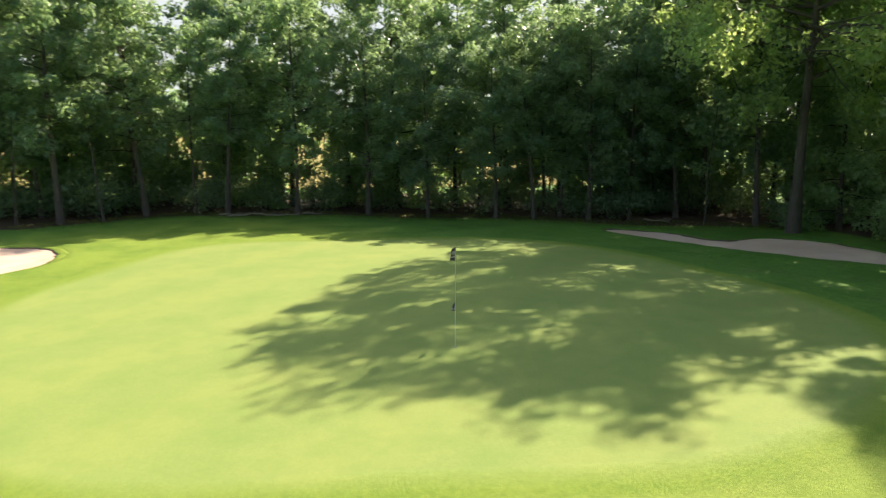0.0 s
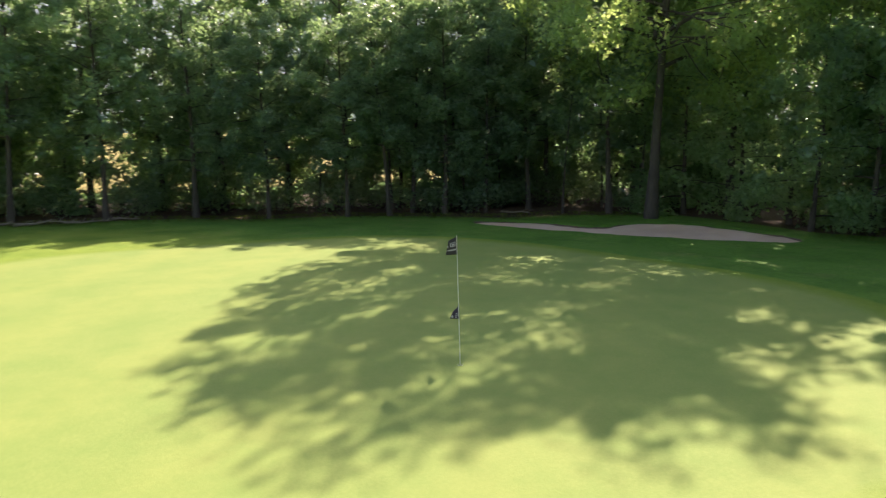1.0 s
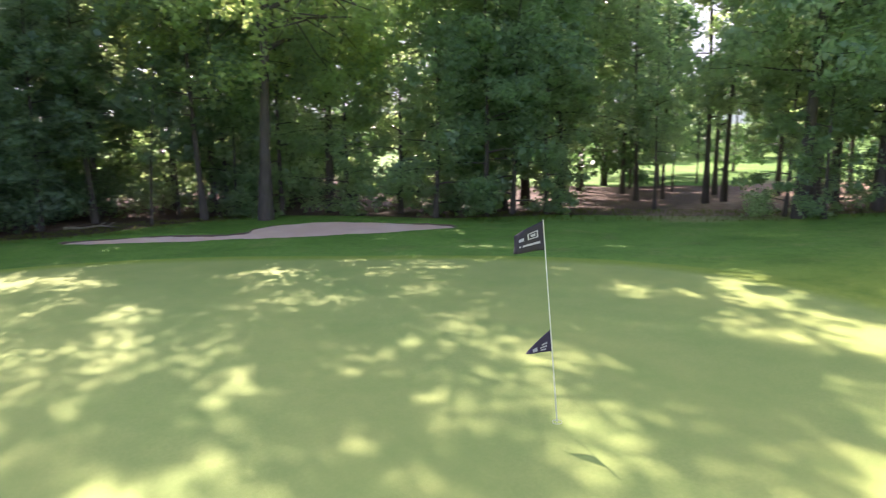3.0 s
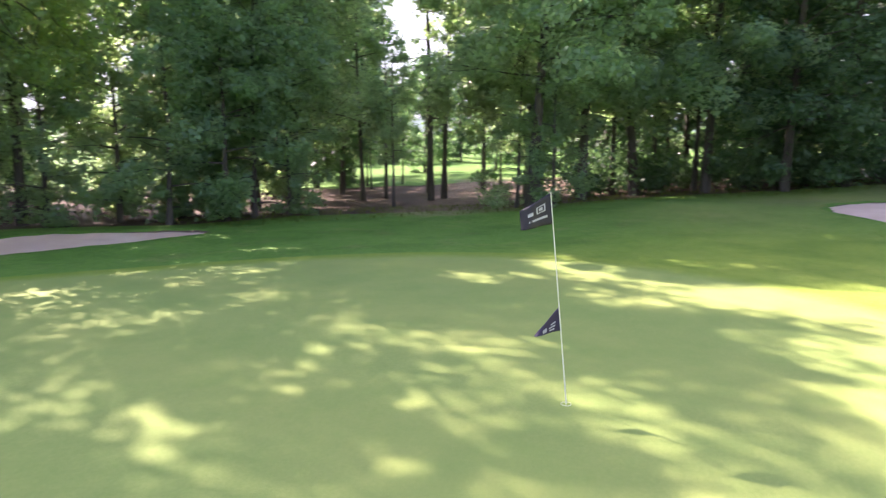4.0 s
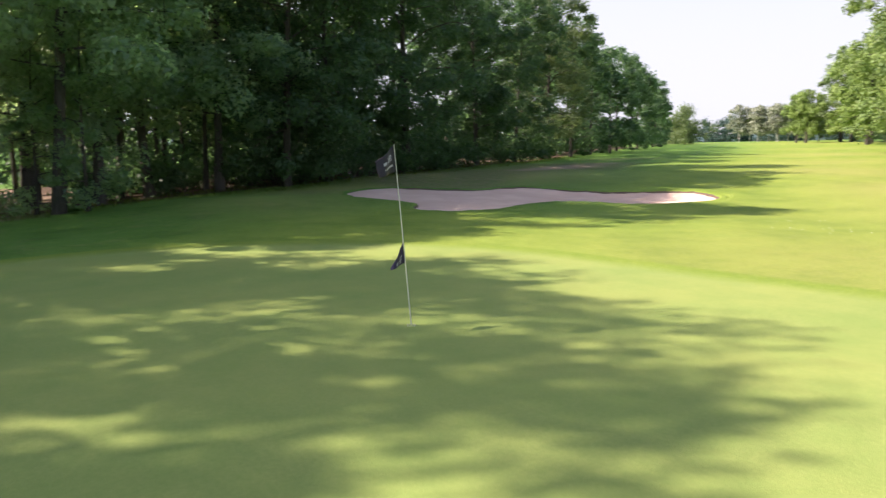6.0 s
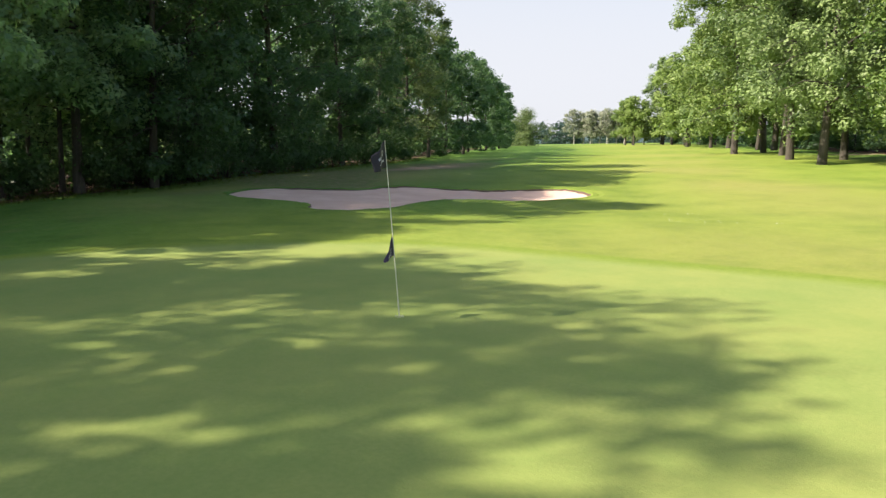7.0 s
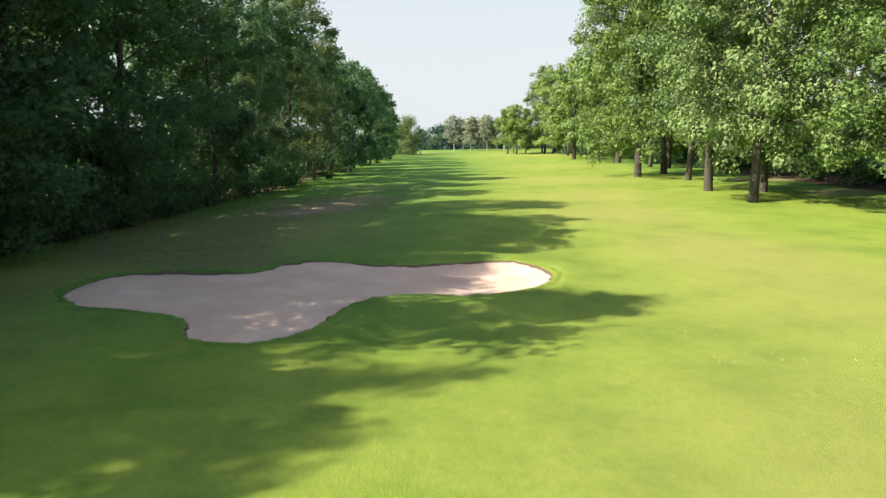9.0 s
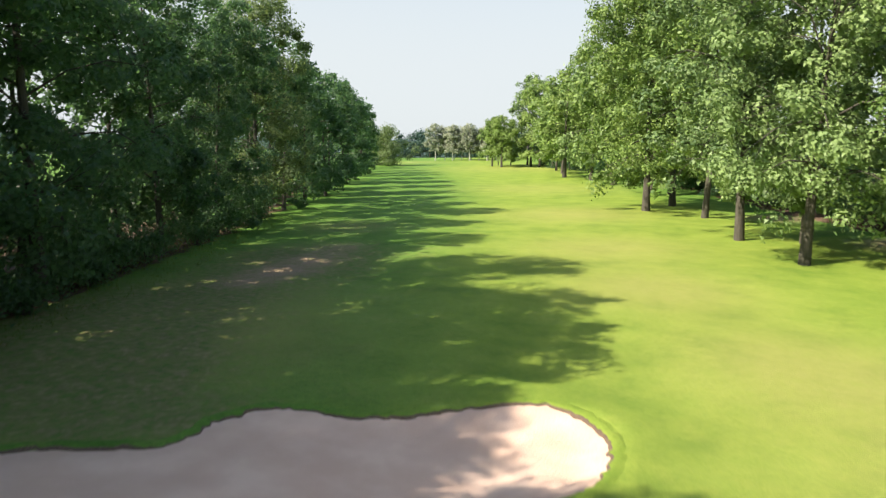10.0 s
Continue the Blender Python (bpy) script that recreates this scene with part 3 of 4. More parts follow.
# the wood north of the green: slender trees about twelve metres tall
slim = [build_tree("woodland_tree", 20 + i, 13.0 + 0.5 * i, 2.8 + 0.8 * (i % 3), 2.8, 0.12 + 0.02 * i, 30, 16500, 0.19, NORTH_LEAF, profile=broad, rise=(0.4, 1.0), clump=0.15, lean=0.04, stout=0.3, twigs=4) for i in range(4)]
north = [(-2.3, 24.6, 0, 0.78), (1.4, 24, 1, 0.72), (3.4, 23.6, 2, 0.7), (-5.7, 25.6, 3, 0.78), (8.4, 23.8, 0, 0.74), (-9.6, 25, 1, 0.84), (-13.4, 24.6, 2, 0.84), (4.9, 25.2, 1, 0.8), (-11, 29.4), (-7.6, 30.4), (-4.4, 29.2), (-1, 30.6), (2.2, 29), (5.4, 30.2), (8, 28.8), (-17.5, 23.6), (-20.5, 20.5), (-24.5, 19.6), (6.3, 24, 3, 0.7), (11, 24.4, 2, 0.8), (-28.5, 20.6), (-33, 21), (-23, 23), (-26.5, 24.5), (-19.5, 26.5)]
inner = [(9.4, 30), (19.4, 30.6), (21.2, 27.6), (14.4, 34.6), (18, 35), (13.2, 27.5), (15.2, 31), (11.6, 31.5), (17, 27)] + [(-32 + 5.1 * k, 29 + 3.4 * ((k * 0.618) % 1)) for k in range(4)] + scatter(rng, NORTH_WOOD, 18, 3.0, north, clear=[np.array([(-40, 35), (22, 35), (22, 60), (-40, 60)])])
plant(slim, north, "slender broadleaf tree with dense dark foliage", "tree", "trees of the wood behind the green", rng, (0.9, 1.05))
spare = [build_tree("woodland_tree", 25 + i, 15.4 + 0.7 * i, 2.4 + 0.5 * i, 3.3, 0.14, 18, 5500, 0.32, NORTH_LEAF, profile=broad, clump=0.19, lean=0.05, sides=5, stout=0.25) for i in range(3)]
plant(spare, inner, "slender tree inside a shady wood", "tree", "trees of the wood behind the green", rng, (0.9, 1.08))

pole = [build_tree("sapling", 300 + i, 9.0 + 1.2 * i, 3.0 + i, 1.3, 0.055 + 0.01 * i, 8, 900, 0.2, WOOD_LEAF, profile=column, clump=0.3, lean=0.06, sides=4) for i in range(3)]
stand = scatter(rng, NORTH_WOOD, 64, 1.3, north, margin=0.3)
stand += scatter(rng, EAST_WOOD[:8], 34, 1.6, [], margin=0.8, clear=[TRACK])
plant(pole, stand, "thin dark sapling standing among taller trees", "tree", "saplings of the woods", rng, (0.8, 1.15))

# a lower thicket between the oak and the dirt track
young = [build_tree("young_tree", 30 + i, 10.5 + 0.8 * i, 0.5, 2.9, 0.11, 22, 7500, 0.2, WOOD_LEAF, profile=column, clump=0.17) for i in range(3)]
thicket = [(18.2, 12.6), (19.2, 15), (20.4, 10.2), (19.5, 11), (18.8, 17.6), (22.6, 11.6), (21.2, 12), (21.4, 13.6), (17.6, 20.4), (23, 16.6), (16.8, 23), (20.9, 8.9, 1, 0.72), (20.0, -1.3, 1, 0.62), (21.4, 0.0, 2, 0.6)]
plant(young, thicket, "bushy young tree with branches down to the ground", "tree", "young trees of the thicket", rng, (0.88, 1.0))
within = [(x, y, 1) for x, y in scatter(rng, NORTH_WOOD, 15, 3.6, [], margin=5, clear=[GLADE])]
within += [(-12.5, 33, 1), (-7.5, 35, 1), (-4, 33.4, 1), (-16.5, 34, 1), (-22, 31, 1), (6.5, 34, 1)] + [(-34 + 3.7 * k, 27.6 + 5 * ((k * 0.618 + 0.4) % 1), 1, 0.8) for k in range(10)]
within += [(-9 + 2.3 * k, -47 - 4.3 * k - 3 * ((k * 0.618) % 1), 0, 0.9) for k in range(14)] + [(-14 + 2.6 * k, -52 - 4.4 * k - 3 * ((k * 0.618) % 1), 0, 1.0) for k in range(12)] + [(15 + 3.6 * k, -98 - 5.6 * k - 3 * ((k * 0.618) % 1), 0, 0.95) for k in range(13)]
within += [(x, y, 0) for x, y in scatter(rng, EAST_WOOD[3:-3], 20, 3.4, [], margin=3.0, clear=[TRACK])]
shaded = [build_tree("young_tree", 34 + i, 7.5 + 0.8 * i, 0.4, 2.3, 0.08, 12, 3600, 0.265, WOOD_LEAF if i else EAST_LEAF, profile=column, clump=0.26, sides=4) for i in range(2)]
plant(shaded, within, "bushy young tree in the shade of taller ones", "tree", "young trees under the wood", rng, (0.75, 1.1))

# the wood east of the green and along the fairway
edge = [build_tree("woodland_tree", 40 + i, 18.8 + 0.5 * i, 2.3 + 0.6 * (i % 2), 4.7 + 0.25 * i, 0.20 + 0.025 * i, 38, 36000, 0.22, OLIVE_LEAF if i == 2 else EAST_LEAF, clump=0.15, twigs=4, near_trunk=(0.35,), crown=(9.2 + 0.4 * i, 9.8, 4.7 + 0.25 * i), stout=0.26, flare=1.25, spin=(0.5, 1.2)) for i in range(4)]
east = [(25.4, -11.6, 0, 0.98), (35, -32.8, 1, 0.84), (42.6, -49.3, 2, 0.9), (27.6, -15, 1, 1.06), (30.6, -22.8, 3, 0.98), (38.8, -40.8, 0, 0.84)]
lower_edge = [(45.4, -56, 2, 0.78), (48.4, -63, 0, 0.77), (51.6, -71, 1, 0.76), (57.4, -80, 2, 0.75), (62, -89.6, 3, 0.75), (67.2, -98.6, 0, 0.74), (72.4, -108.4, 1, 0.7), (76.4, -116.4, 2, 0.68), (81, -124, 3, 0.64), (88, -134, 1, 0.58), (92, -142, 2, 0.54)]
# (34.5, 12.5) and (39, 12.5) are added too, shading the dirt track
# heavy trees listed from (22.6, 27.2) to (57, 1) are added to cast shade
back = [(71 + 2.4 * (k % 2), -12 + 4.2 * k, k % 3, 0.56) for k in range(9)] + [(22.6, 27.2, 1, 0.6), (28.6, 30.5), (31, 36), (33, 28), (46, 12.5), (51, 14), (54, 7, 0, 0.55), (57, 1, 1, 0.5), (31.5, -13.5), (33.5, -19.5), (36.5, -26), (40, -34), (34.5, 12.5), (39, 12.5), (40, -6), (44, -12), (38, -14), (47, -5), (49, -18), (42, -21)]  + scatter(rng, EAST_WOOD, 9, 5.4, east + [(20.5, -0.5), (25.7, -8.4), (26.2, -5.4), (28.4, 11.2), (23.3, 9.4), (25.2, 11.8), (27.2, 14), (14.7, 18.6)] + thicket, margin=2.5, clear=[TRACK, np.array([(24, 1), (38, 1), (60, -4), (60, 20), (38, 12), (24, 6.5)]), np.array([(16, 22), (16, 9), (22, 4), (26, 10), (22, 22)])])
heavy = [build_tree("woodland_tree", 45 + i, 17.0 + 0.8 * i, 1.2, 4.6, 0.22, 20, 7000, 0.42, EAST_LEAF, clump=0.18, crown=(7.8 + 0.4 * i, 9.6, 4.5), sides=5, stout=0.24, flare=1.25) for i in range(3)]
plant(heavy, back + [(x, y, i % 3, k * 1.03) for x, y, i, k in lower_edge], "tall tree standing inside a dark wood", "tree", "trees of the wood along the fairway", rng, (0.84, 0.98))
middle = [build_tree("woodland_tree", 54 + i, 19.0 + i, 3.6 + 0.8 * i, 4.6, 0.21, 36, 32000, 0.205, WOOD_LEAF, clump=0.15, twigs=3, base_lift=0.1, stout=0.24, flare=1.25, spin=(0.5, 1.2)) for i in range(2)]
plant(middle, [(20.5, -0.5, 1, 1.0, 285), (25.9, -8.4, 0, 1.0, 90), (26.4, -5.4, 1, 1.0, 180), (24.4, -2.8, 0, 1.0, 30), (28.2, -1.2, 1, 1.0, 250), (26.2, -0.6, 0, 0.98, 60)], "tall broadleaf tree with dark green foliage", "tree", "trees of the wood along the fairway", rng)
airy = [build_tree("woodland_tree", 50 + i, 25.5 + i, 4.0, 5.0, 0.22, 36, 28000, 0.235, WOOD_LEAF, profile=broad, clump=0.15, twigs=3, stout=0.22, flare=1.25) for i in range(2)]
sunward = [(28.4, 11.2, 0, 0.92, 0), (18.9, 18.7, 0, 0.84, 40), (23.3, 9.4, 1, 0.84, 0), (21.6, 12.3, 1, 0.78, 150), (25.2, 11.8, 0, 0.98, 120), (25.6, 14.6, 1, 0.84, 200)]
plant(airy, sunward, "tall broadleaf tree with an airy crown against the light", "tree", "trees of the wood along the fairway", rng)
plant(edge, east, "tall broadleaf tree with dark green foliage", "tree", "trees of the wood along the fairway", rng, (0.92, 1.04))
thin = [build_tree("woodland_tree", 60 + i, 14.5, 4.0, 2.1, 0.12, 20, 4200, 0.2, WOOD_LEAF, profile=column, clump=0.2) for i in range(2)]
thin += [build_tree("woodland_tree", 64 + i, 16.5, 3.4, 1.1, 0.13, 16, 900, 0.19, WOOD_LEAF, profile=column, clump=0.24) for i in range(2)]
plant(thin, [(23.7, 5.2, 0, 0.5), (28.1, 4.0, 2, 1.0), (33.8, 1.6, 2, 0.95), (29.8, 3.5, 3, 1.0), (33.9, 4.7, 3, 0.9), (30.6, 6.6, 0, 0.72), (29.4, 7.6, 1, 0.9), (28, -4.6, 0, 1.0), (30, -7, 1, 1.0), (32, -9, 0, 1.0), (34, -6.4, 1, 1.0), (27, -8.2, 0, 0.95), (36, -9, 1, 0.95), (33.5, 9.6, 0, 1.0), (31.5, 12.5, 1, 1.0), (35, -1.6, 0, 0.9), (38, 0.6, 0, 0.55), (36, 7.4, 0, 0.44), (38, 8.7, 1, 0.46), (37, 10.2, 0, 0.48), (40.5, 9.4, 1, 0.5), (41.5, 7.2, 0, 0.46), (43, 11.4, 1, 0.5), (40.5, -2.8, 1, 0.8)], "thin dark-trunked tree beside a dirt track", "tree", "thin trees beside the dirt track", rng)

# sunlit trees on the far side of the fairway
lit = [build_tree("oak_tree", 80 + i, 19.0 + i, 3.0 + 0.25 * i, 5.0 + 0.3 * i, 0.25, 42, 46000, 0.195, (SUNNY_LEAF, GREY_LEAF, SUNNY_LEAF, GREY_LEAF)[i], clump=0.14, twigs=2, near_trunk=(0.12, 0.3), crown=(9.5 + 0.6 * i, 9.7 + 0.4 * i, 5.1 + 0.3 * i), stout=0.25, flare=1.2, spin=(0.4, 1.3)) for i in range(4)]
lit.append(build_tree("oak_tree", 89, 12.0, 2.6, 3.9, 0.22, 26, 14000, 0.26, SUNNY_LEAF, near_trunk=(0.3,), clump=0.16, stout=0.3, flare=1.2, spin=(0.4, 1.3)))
west = [(3.9, -45.0, 1, 1.04), (7.5, -52.6, 3, 1.08), (16.2, -68.4, 0, 1.22), (14.9, -74, 2, 1.15), (-3.6, -41.4, 0, 1.0), (27.2, -103, 4, 1.6), (43.3, -132, 4, 1.45), (17.3, -88, 4, 1.65), (39, -119, 4, 1.5), (65.1, -156.6, 4, 1.05), (69.2, -161, 4, 0.95)]
behind = scatter(rng, WEST_WOOD, 12, 5.6, west, margin=5.0, clear=[np.array([(-80, -20), (-80, -120), (10, -120), (-14, -60), (-22, -34)])])
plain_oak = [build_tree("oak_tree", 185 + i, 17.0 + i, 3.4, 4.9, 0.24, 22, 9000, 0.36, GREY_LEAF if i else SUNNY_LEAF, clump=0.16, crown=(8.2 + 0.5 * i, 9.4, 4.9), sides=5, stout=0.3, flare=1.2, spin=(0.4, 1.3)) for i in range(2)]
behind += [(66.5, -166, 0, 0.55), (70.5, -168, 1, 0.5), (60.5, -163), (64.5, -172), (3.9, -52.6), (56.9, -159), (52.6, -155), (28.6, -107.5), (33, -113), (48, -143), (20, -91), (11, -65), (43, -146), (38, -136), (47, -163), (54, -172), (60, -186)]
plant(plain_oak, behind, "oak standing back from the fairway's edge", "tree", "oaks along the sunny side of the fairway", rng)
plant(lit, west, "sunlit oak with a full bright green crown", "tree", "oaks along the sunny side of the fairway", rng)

# undergrowth
bush = [build_shrub("shrub", 100 + i, 2.2 + 0.7 * i, 1.5 + 0.2 * i, 1100, 0.2, WOOD_LEAF) for i in range(3)]
bramble = [build_shrub("bramble", 110 + i, 1.5 + 0.5 * i, 1.9, 1400, 0.155, NORTH_LEAF) for i in range(2)]
plant(bramble, scatter(rng, NORTH_WOOD, 50, 1.7, [], margin=2.4, clear=[np.array([(-50, 31), (25, 31), (25, 60), (-50, 60)])]), "low spreading bramble in the shade of a wood", "shrub", "brambles of the undergrowth", rng, (0.8, 1.25))
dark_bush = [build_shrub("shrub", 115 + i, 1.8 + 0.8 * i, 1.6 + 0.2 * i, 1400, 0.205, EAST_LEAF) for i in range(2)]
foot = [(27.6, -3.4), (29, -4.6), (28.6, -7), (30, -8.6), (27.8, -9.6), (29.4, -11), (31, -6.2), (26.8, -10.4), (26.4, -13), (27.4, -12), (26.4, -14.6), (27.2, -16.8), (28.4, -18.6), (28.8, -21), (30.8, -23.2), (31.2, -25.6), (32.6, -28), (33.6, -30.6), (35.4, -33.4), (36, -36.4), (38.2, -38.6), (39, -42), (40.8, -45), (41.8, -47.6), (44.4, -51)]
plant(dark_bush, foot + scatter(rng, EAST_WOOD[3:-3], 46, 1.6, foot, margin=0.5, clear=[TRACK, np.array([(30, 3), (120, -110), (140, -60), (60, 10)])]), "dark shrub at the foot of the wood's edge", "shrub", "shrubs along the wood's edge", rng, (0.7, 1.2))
low = [(9 + 1.25 * k, 29.5 + 1.7 * ((k * 0.618) % 1) * 2, k % 3, 1.15) for k in range(12)] + [(17.4 + 0.75 * k, 22.8 + 2.6 * ((k * 0.618) % 1), k % 3, 1.1) for k in range(7)]
low += scatter(rng, NORTH_WOOD, 30, 1.8, [], margin=2.6, clear=[GLADE])
low += scatter(rng, EAST_WOOD, 30, 2.2, [], margin=1.8, clear=[TRACK, np.array([(25, 0), (60, -6), (60, 22), (30, 12), (25, 7)])])
low += scatter(rng, WEST_WOOD, 20, 3, [], margin=6, clear=[np.array([(-80, -20), (-80, -120), (10, -120), (-14, -60), (-22, -34)])])
plant(bush, low, "leafy dark green shrub growing under the trees", "shrub", "shrubs of the undergrowth", rng, (0.7, 1.2))

# the end of the fairway and what lies beyond
birch = [build_tree("birch_tree", 120 + i, 11.0, 2.8, 2.7, 0.11, 26, 4500, 0.37, PALE_LEAF, BIRCH_BARK, profile=column, near_trunk=(0.3,), clump=0.24, rise=(0.5, 1.0), base_lift=0.1, stout=0.2, spin=(0.4, 1.2)) for i in range(2)]
plant(birch, [(104.2 - 1.75 * k, -200.6 - 2.6 * (k % 3) - 0.3 * k, k % 2, 1.0 - 0.16 * ((k * 0.37) % 1)) for k in range(12)], "pale birch with a white trunk at the fairway's end", "tree", "birches at the end of the fairway", rng, (0.9, 1.05))
rounded = build_tree("young_tree", 131, 8.2, 0.5, 4.3, 0.16, 22, 11000, 0.27, OLIVE_LEAF, near_trunk=(0.3,), clump=0.24, base_lift=0.2, stout=0.25, spin=(0.4, 1.3))
plant([rounded], [(93.6, -155, 0, 1.12)], "rounded young tree in full sun at the end of a wood", "tree", "", rng)
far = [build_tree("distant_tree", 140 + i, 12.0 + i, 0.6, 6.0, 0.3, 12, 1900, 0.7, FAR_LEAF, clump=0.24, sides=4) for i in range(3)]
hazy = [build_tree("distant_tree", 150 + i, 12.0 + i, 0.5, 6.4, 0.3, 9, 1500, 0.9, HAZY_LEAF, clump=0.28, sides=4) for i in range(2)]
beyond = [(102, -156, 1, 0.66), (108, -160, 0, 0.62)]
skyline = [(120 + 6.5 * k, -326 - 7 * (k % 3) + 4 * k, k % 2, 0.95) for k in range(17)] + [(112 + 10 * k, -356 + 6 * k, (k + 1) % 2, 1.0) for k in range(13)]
plant(hazy, skyline, "tree of a far wood beyond the fairway, tinted blue-green by haze", "tree", "trees of the far wood", rng)
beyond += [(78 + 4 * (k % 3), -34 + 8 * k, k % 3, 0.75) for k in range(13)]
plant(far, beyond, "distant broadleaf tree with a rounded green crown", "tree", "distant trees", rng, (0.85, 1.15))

# ---- the flagstick ----
FABRIC = plain("black_flag_cloth", (0.022, 0.020, 0.030), 0.7, grain=90.0)
VIOLET = plain("dark_violet_cloth", (0.030, 0.020, 0.055), 0.65, grain=90.0)
WHITE = plain("grey_white_print", (0.42, 0.42, 0.47), 0.6)
STICK = plain("white_fibreglass", (0.72, 0.74, 0.62), 0.35)
CUP = plain("white_plastic", (0.78, 0.78, 0.76), 0.4)
flagstick = new("flagstick")
vs, fs = [], []
TIP = (0.038, 0.209, 2.119)
along_stick = lambda z: np.array((TIP[0], TIP[1], TIP[2])) * (z / TIP[2])  # noqa: E731
tube(vs, fs, [along_stick(z) for z in (-0.12, 0.0, 1.0, 2.119)], [0.0075, 0.0075, 0.0065, 0.005], 10)
mesh_object("pole", vs, fs, STICK, flagstick)


def on_cloth(u, v, low_z, high_z, long, fall, ripple):
    """A place on a hanging flag: u runs from the stick to the fly, v from the lower to the upper edge."""
    z = low_z + (high_z - low_z) * v * (1 - fall * u) - 0.05 * long * math.sin(2.6 * u) - 0.12 * long * u * u
    p = along_stick(z) + np.array((-0.34, 0.92, 0.0)) * long * (u - 0.10 * u * u)
    p[0] += ripple * math.sin(6.5 * u + 1.6 * v) * u ** 0.8 + 0.010
    return p


def cloth(name, shape, parent, mat):
    """A hanging, rippled flag whose hoist is sleeved on the stick."""
    n, m = 18, 10
    verts = [on_cloth(i / n, j / m, *shape) for j in range(m + 1) for i in range(n + 1)]
    idx = np.arange((n + 1) * (m + 1)).reshape(m + 1, n + 1)
    faces = np.stack([idx[:-1, :-1], idx[:-1, 1:], idx[1:, 1:], idx[1:, :-1]], -1).reshape(-1, 4)
    ob = mesh_object(name, np.array(verts), faces, mat, parent)
    thick = ob.modifiers.new("thickness", "SOLIDIFY")
    thick.thickness, thick.offset = 0.003, 0
    return ob


def print_bar(shape, parent, u0, u1, v0, v1):
    """A printed bar that follows the cloth, on both of its faces."""
    verts, faces = [], []
    for side in (-0.0045, 0.0045):
        start = len(verts)
        for i in range(5):
            u = u0 + (u1 - u0) * i / 4
            for v in (v0, v1):
                verts.append(on_cloth(u, v, *shape) + np.array((side, 0, 0)))
        faces += [(start + 2 * i, start + 2 * i + 2, start + 2 * i + 3, start + 2 * i + 1) for i in range(4)]
    mesh_object("print", verts, faces, WHITE, parent)


FLAG, PENNANT = (1.81, 2.11, 0.38, 0.40, 0.05), (0.755, 0.99, 0.32, 0.96, 0.025)
upper = cloth("flag", FLAG, flagstick, FABRIC)
lower = cloth("pennant", PENNANT, flagstick, VIOLET)
for bar in ((0.18, 0.46, 0.50, 0.54), (0.18, 0.22, 0.54, 0.74), (0.42, 0.46, 0.54, 0.74), (0.18, 0.46, 0.72, 0.76), (0.26, 0.38, 0.58, 0.68), (0.56, 0.74, 0.52, 0.66), (0.14, 0.72, 0.26, 0.34)):
    print_bar(FLAG, upper, *bar)
for bar in ((0.16, 0.34, 0.44, 0.52), (0.18, 0.42, 0.28, 0.36), (0.5, 0.66, 0.16, 0.52), (0.22, 0.4, 0.12, 0.2)):
    print_bar(PENNANT, lower, *bar)
vs, fs = [], []
tube(vs, fs, [(0, 0, -0.1), (0, 0, 0.004)], [0.054, 0.054], 24)
tube(vs, fs, [(0, 0, 0.004), (0, 0, -0.1)], [0.050, 0.050], 24)
mesh_object("cup_rim", vs, fs, CUP, flagstick)
tagged(flagstick, "leaning white flagstick with a black flag and pennant in the hole", "flagstick")


def build_stone(size, seed):
    """A small worn lump of dark stone."""
    bm = bmesh.new()
    bmesh.ops.create_icosphere(bm, subdivisions=2, radius=size)
    g = np.random.default_rng(seed)
    for v in bm.verts:
        v.co *= float(0.85 + 0.3 * g.uniform())
        v.co.z *= 0.7
    me = bpy.data.meshes.new("stone")
    bm.to_mesh(me)
    bm.free()
    me.materials.append(plain("dark_stone", (0.045, 0.040, 0.038), 0.85, grain=30.0, depth=0.3))
    return new("stone", me)


stone = build_stone(0.11, 3)
stone.matrix_basis = pose(14.6, 10.3, float(bare_height(14.6, 10.3)) - 0.09)
tagged(stone, "small dark stone lying in the sand of a bunker", "stone")


def build_fallen_branch(seed, long, thick):
    """A dead bough on the ground: a bent, tapering stem with a few broken side twigs."""
    g = np.random.default_rng(seed)
    verts, faces = [], []
    bends = np.cumsum(g.normal(size=(7, 2)) * 0.05 * long, axis=0)
    line = [np.array((long * (k / 6 - 0.5), bends[k][0], thick * 0.7 + abs(bends[k][1]) * 0.35)) for k in range(7)]
    tube(verts, faces, line, [thick * (1 - 0.12 * k) for k in range(7)], 7)
    for k in (1, 2, 3, 4, 5):
        way = np.array((0.6, g.choice((-1, 1)) * g.uniform(0.5, 1.0), g.uniform(0.15, 0.5))) * long * g.uniform(0.12, 0.26)
        tube(verts, faces, [line[k], line[k] + way * 0.5 + (0, 0, 0.03), line[k] + way], [thick * 0.45, thick * 0.3, thick * 0.1], 5)
    return mesh_object("fallen_branch", verts, faces, DEAD_WOOD)


DEAD_WOOD = bark_material("bleached_dead_wood", (0.16, 0.135, 0.10), (0.42, 0.37, 0.29))
for k, (x, y, turn, long) in enumerate(((-11.6, 23.3, 12, 2.6), (-12.9, 23.7, -24, 1.7), (-10.3, 24.6, 28, 2.0), (-8.8, 24.8, -30, 1.3), (9.6, 22.6, -62, 2.1))):
    bough = build_fallen_branch(400 + k, long, 0.055)
    bough.matrix_basis = pose(x, y, at_ground(x, y) - 0.01, 0, 0, turn)
    tagged(bough, "bleached fallen branch lying at the edge of a wood", "branch", "fallen branches at the edge of the wood")


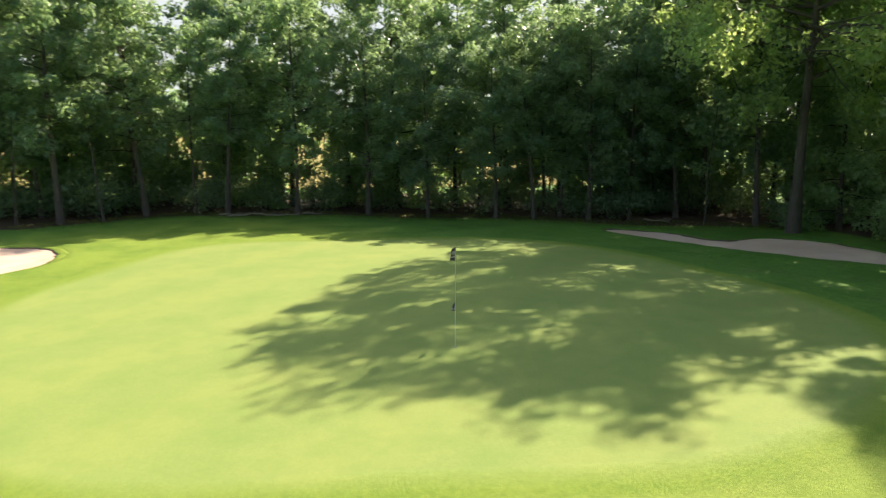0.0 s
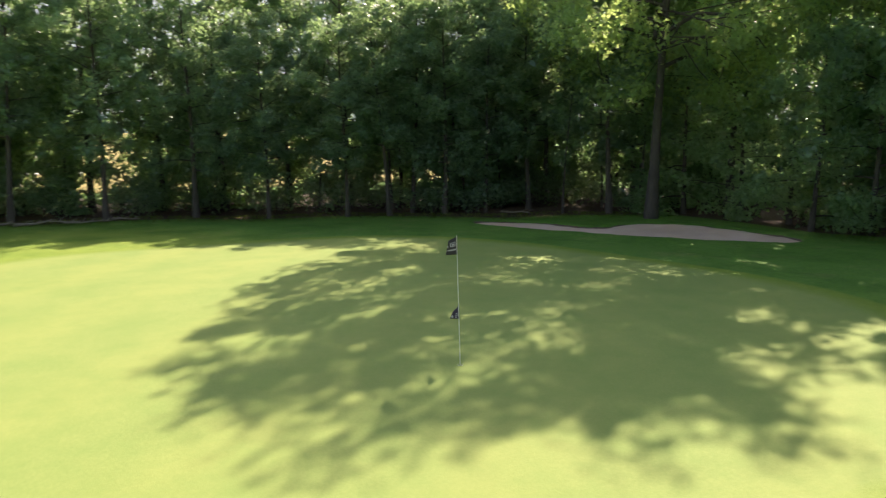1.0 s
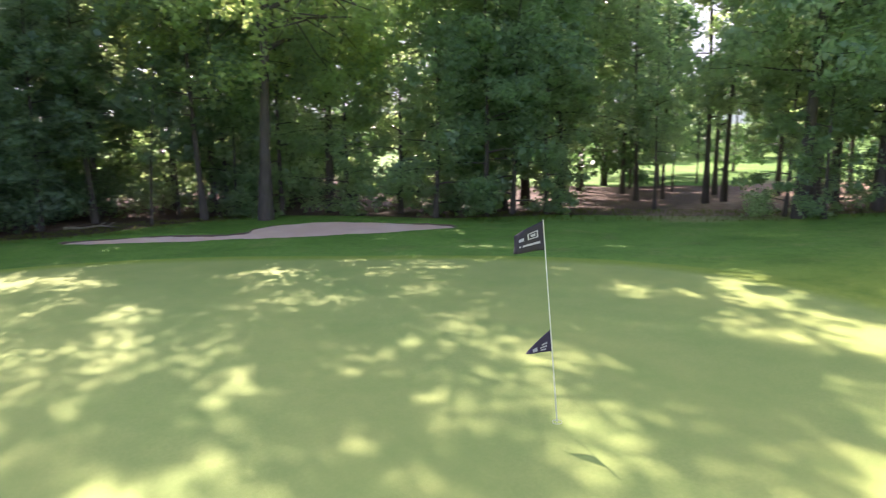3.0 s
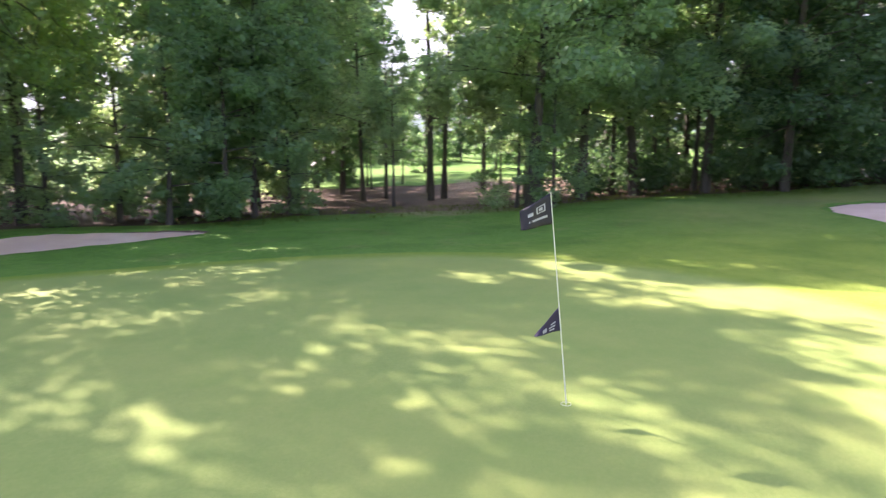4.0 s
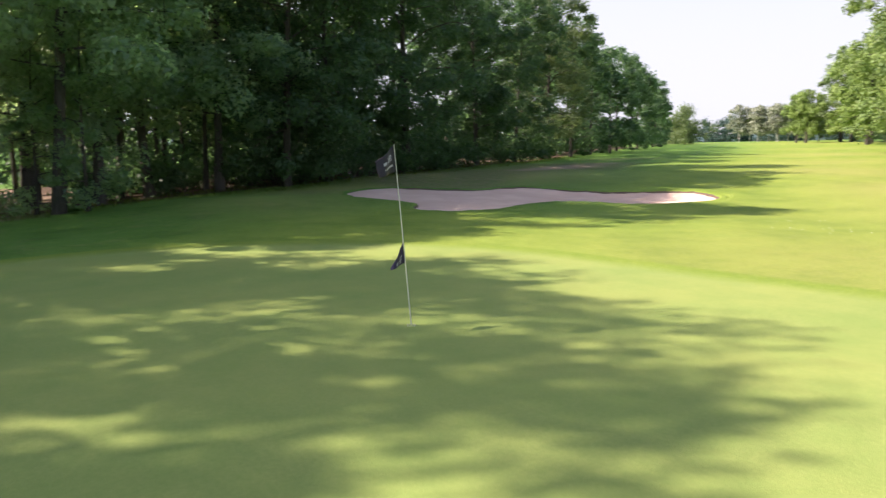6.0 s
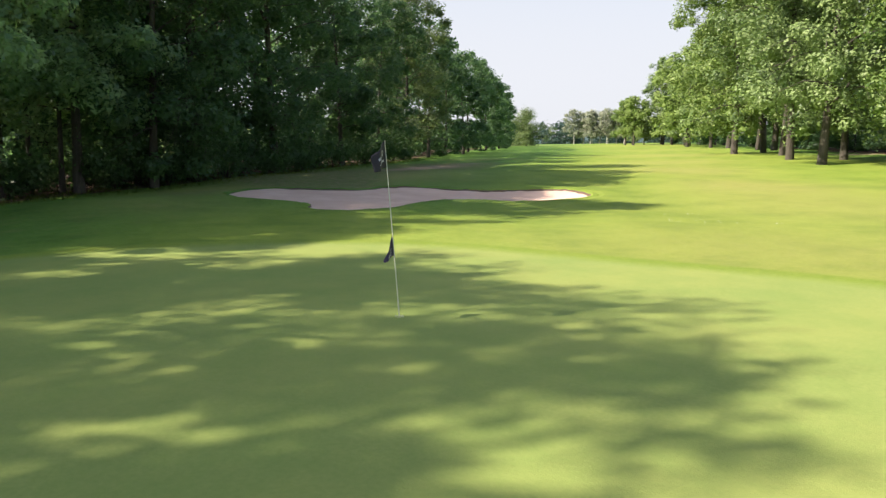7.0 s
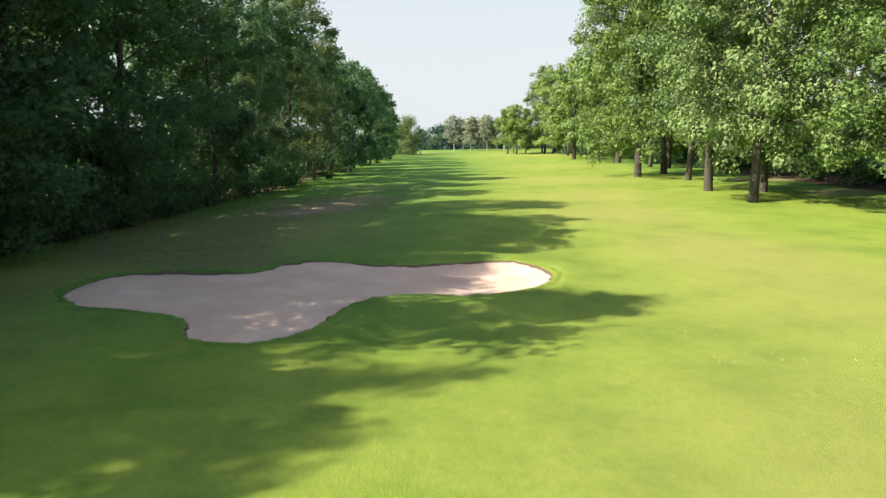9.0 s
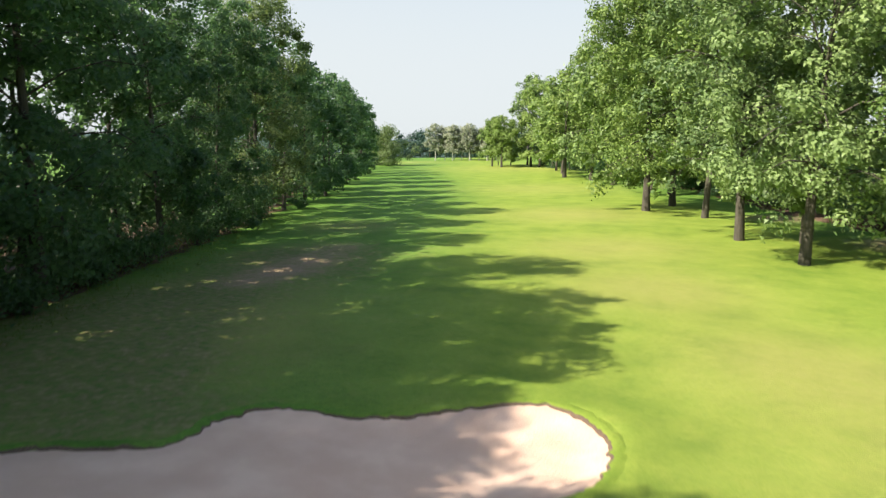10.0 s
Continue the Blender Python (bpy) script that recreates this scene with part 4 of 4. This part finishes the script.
def build_clover(places):
    """White clover heads, each a small knob of petals on a short stalk."""
    g = np.random.default_rng(9)
    verts, faces = [], []
    for x, y in places:
        z, tall, wide = at_ground(x, y), g.uniform(0.02, 0.04), g.uniform(0.007, 0.012)
        start = len(verts)
        verts.append((x, y, z + tall + wide))
        for level, size in ((0.35, 0.8), (-0.35, 1.0), (-0.9, 0.4)):
            verts.extend((x + wide * size * math.cos(a), y + wide * size * math.sin(a), z + tall + wide * level) for a in np.arange(6) * math.pi / 3)
        faces += [(start, start + 1 + a, start + 1 + (a + 1) % 6) for a in range(6)]
        faces += [(start + 1 + 6 * b + a, start + 7 + 6 * b + a, start + 7 + 6 * b + (a + 1) % 6, start + 1 + 6 * b + (a + 1) % 6) for b in range(2) for a in range(6)]
    ob = mesh_object("clover_flowers", verts, faces, plain("clover_white", (0.55, 0.56, 0.48), 0.8))
    return tagged(ob, "white clover flowers scattered over the mown grass", "flowers", kind="stuff")


clover = np.random.default_rng(31)
build_clover([(cx + clover.normal() * 0.28, cy + clover.normal() * 0.22) for cx, cy in ((1.9, -16.0), (1.0, -13.8), (1.7, -13.0), (0.3, -14.0), (1.2, -12.9), (-0.6, -14.6), (2.6, -15.2)) for _ in range(5)])


# ---- longer grass round the bunkers and along the woods ----
def blade_field(name, places, low, high, label):
    """Many single blades of grass, each a bent sliver."""
    g = np.random.default_rng(len(places))
    n = len(places)
    x, y = places[:, 0], places[:, 1]
    root = np.stack([x, y, height(x, y) - 0.01], -1)
    turn = g.uniform(0, 2 * math.pi, n)
    side = np.stack([np.cos(turn), np.sin(turn), np.zeros(n)], -1)
    tall = g.uniform(low, high, n)[:, None]
    lean = g.normal(size=(n, 3)) * (0.35, 0.35, 0) + (0, 0, 1)
    wide = tall * 0.10 + 0.004
    verts = np.stack([root - side * wide, root + side * wide, root + lean * tall * 0.6 + side * wide * 0.4, root + lean * tall + side * tall * 0.25], 1).reshape(-1, 3)
    ob = mesh_object(name, verts, np.arange(n * 4).reshape(n, 4), BLADE, smooth=False)
    return tagged(ob, label, "grass", kind="stuff")


BLADE = leaf_material("grass_blade", (0.070, 0.125, 0.016), (0.190, 0.230, 0.050), (0.16, 0.22, 0.03), sheen=0.6)
blades = np.random.default_rng(5)


def beside(line, count, outer, inner=0.0, closed=True):
    """Places in a band along a line; the band lies on the outer side of a closed one."""
    a, b = line, np.roll(line, -1, axis=0)
    if not closed:
        a, b = line[:-1], line[1:]
    long = np.hypot(*(b - a).T)
    k = blades.choice(len(a), count, p=long / long.sum())
    p = a[k] + (b[k] - a[k]) * blades.uniform(0, 1, (count, 1))
    way = (b[k] - a[k]) / (long[k][:, None] + 1e-9)
    normal = np.stack([way[:, 1], -way[:, 0]], -1)
    probe = inside_by(*(p + normal * 0.1).T, line) > 0 if closed else np.zeros(count, bool)
    normal[probe] *= -1
    return p + normal * (inner + (outer - inner) * blades.uniform(0, 1, (count, 1)) ** 1.6)


for ring_name, count in (("fairway", 3800), ("oak", 3000), ("west", 1200)):
    blade_field("grass_fringe", beside(BUNKERS[ring_name], count, 0.35, -0.05), 0.012, 0.05, "longer grass round the lip of a bunker")
blade_field("rough_grass", beside(EAST_WOOD[1:9], 9000, 2.2, -2.4, closed=False), 0.04, 0.16, "uncut grass along the edge of a wood")
blade_field("rough_grass", beside(NORTH_WOOD[1:9], 8000, 1.0, -1.8, closed=False), 0.04, 0.14, "uncut grass along the edge of a wood")
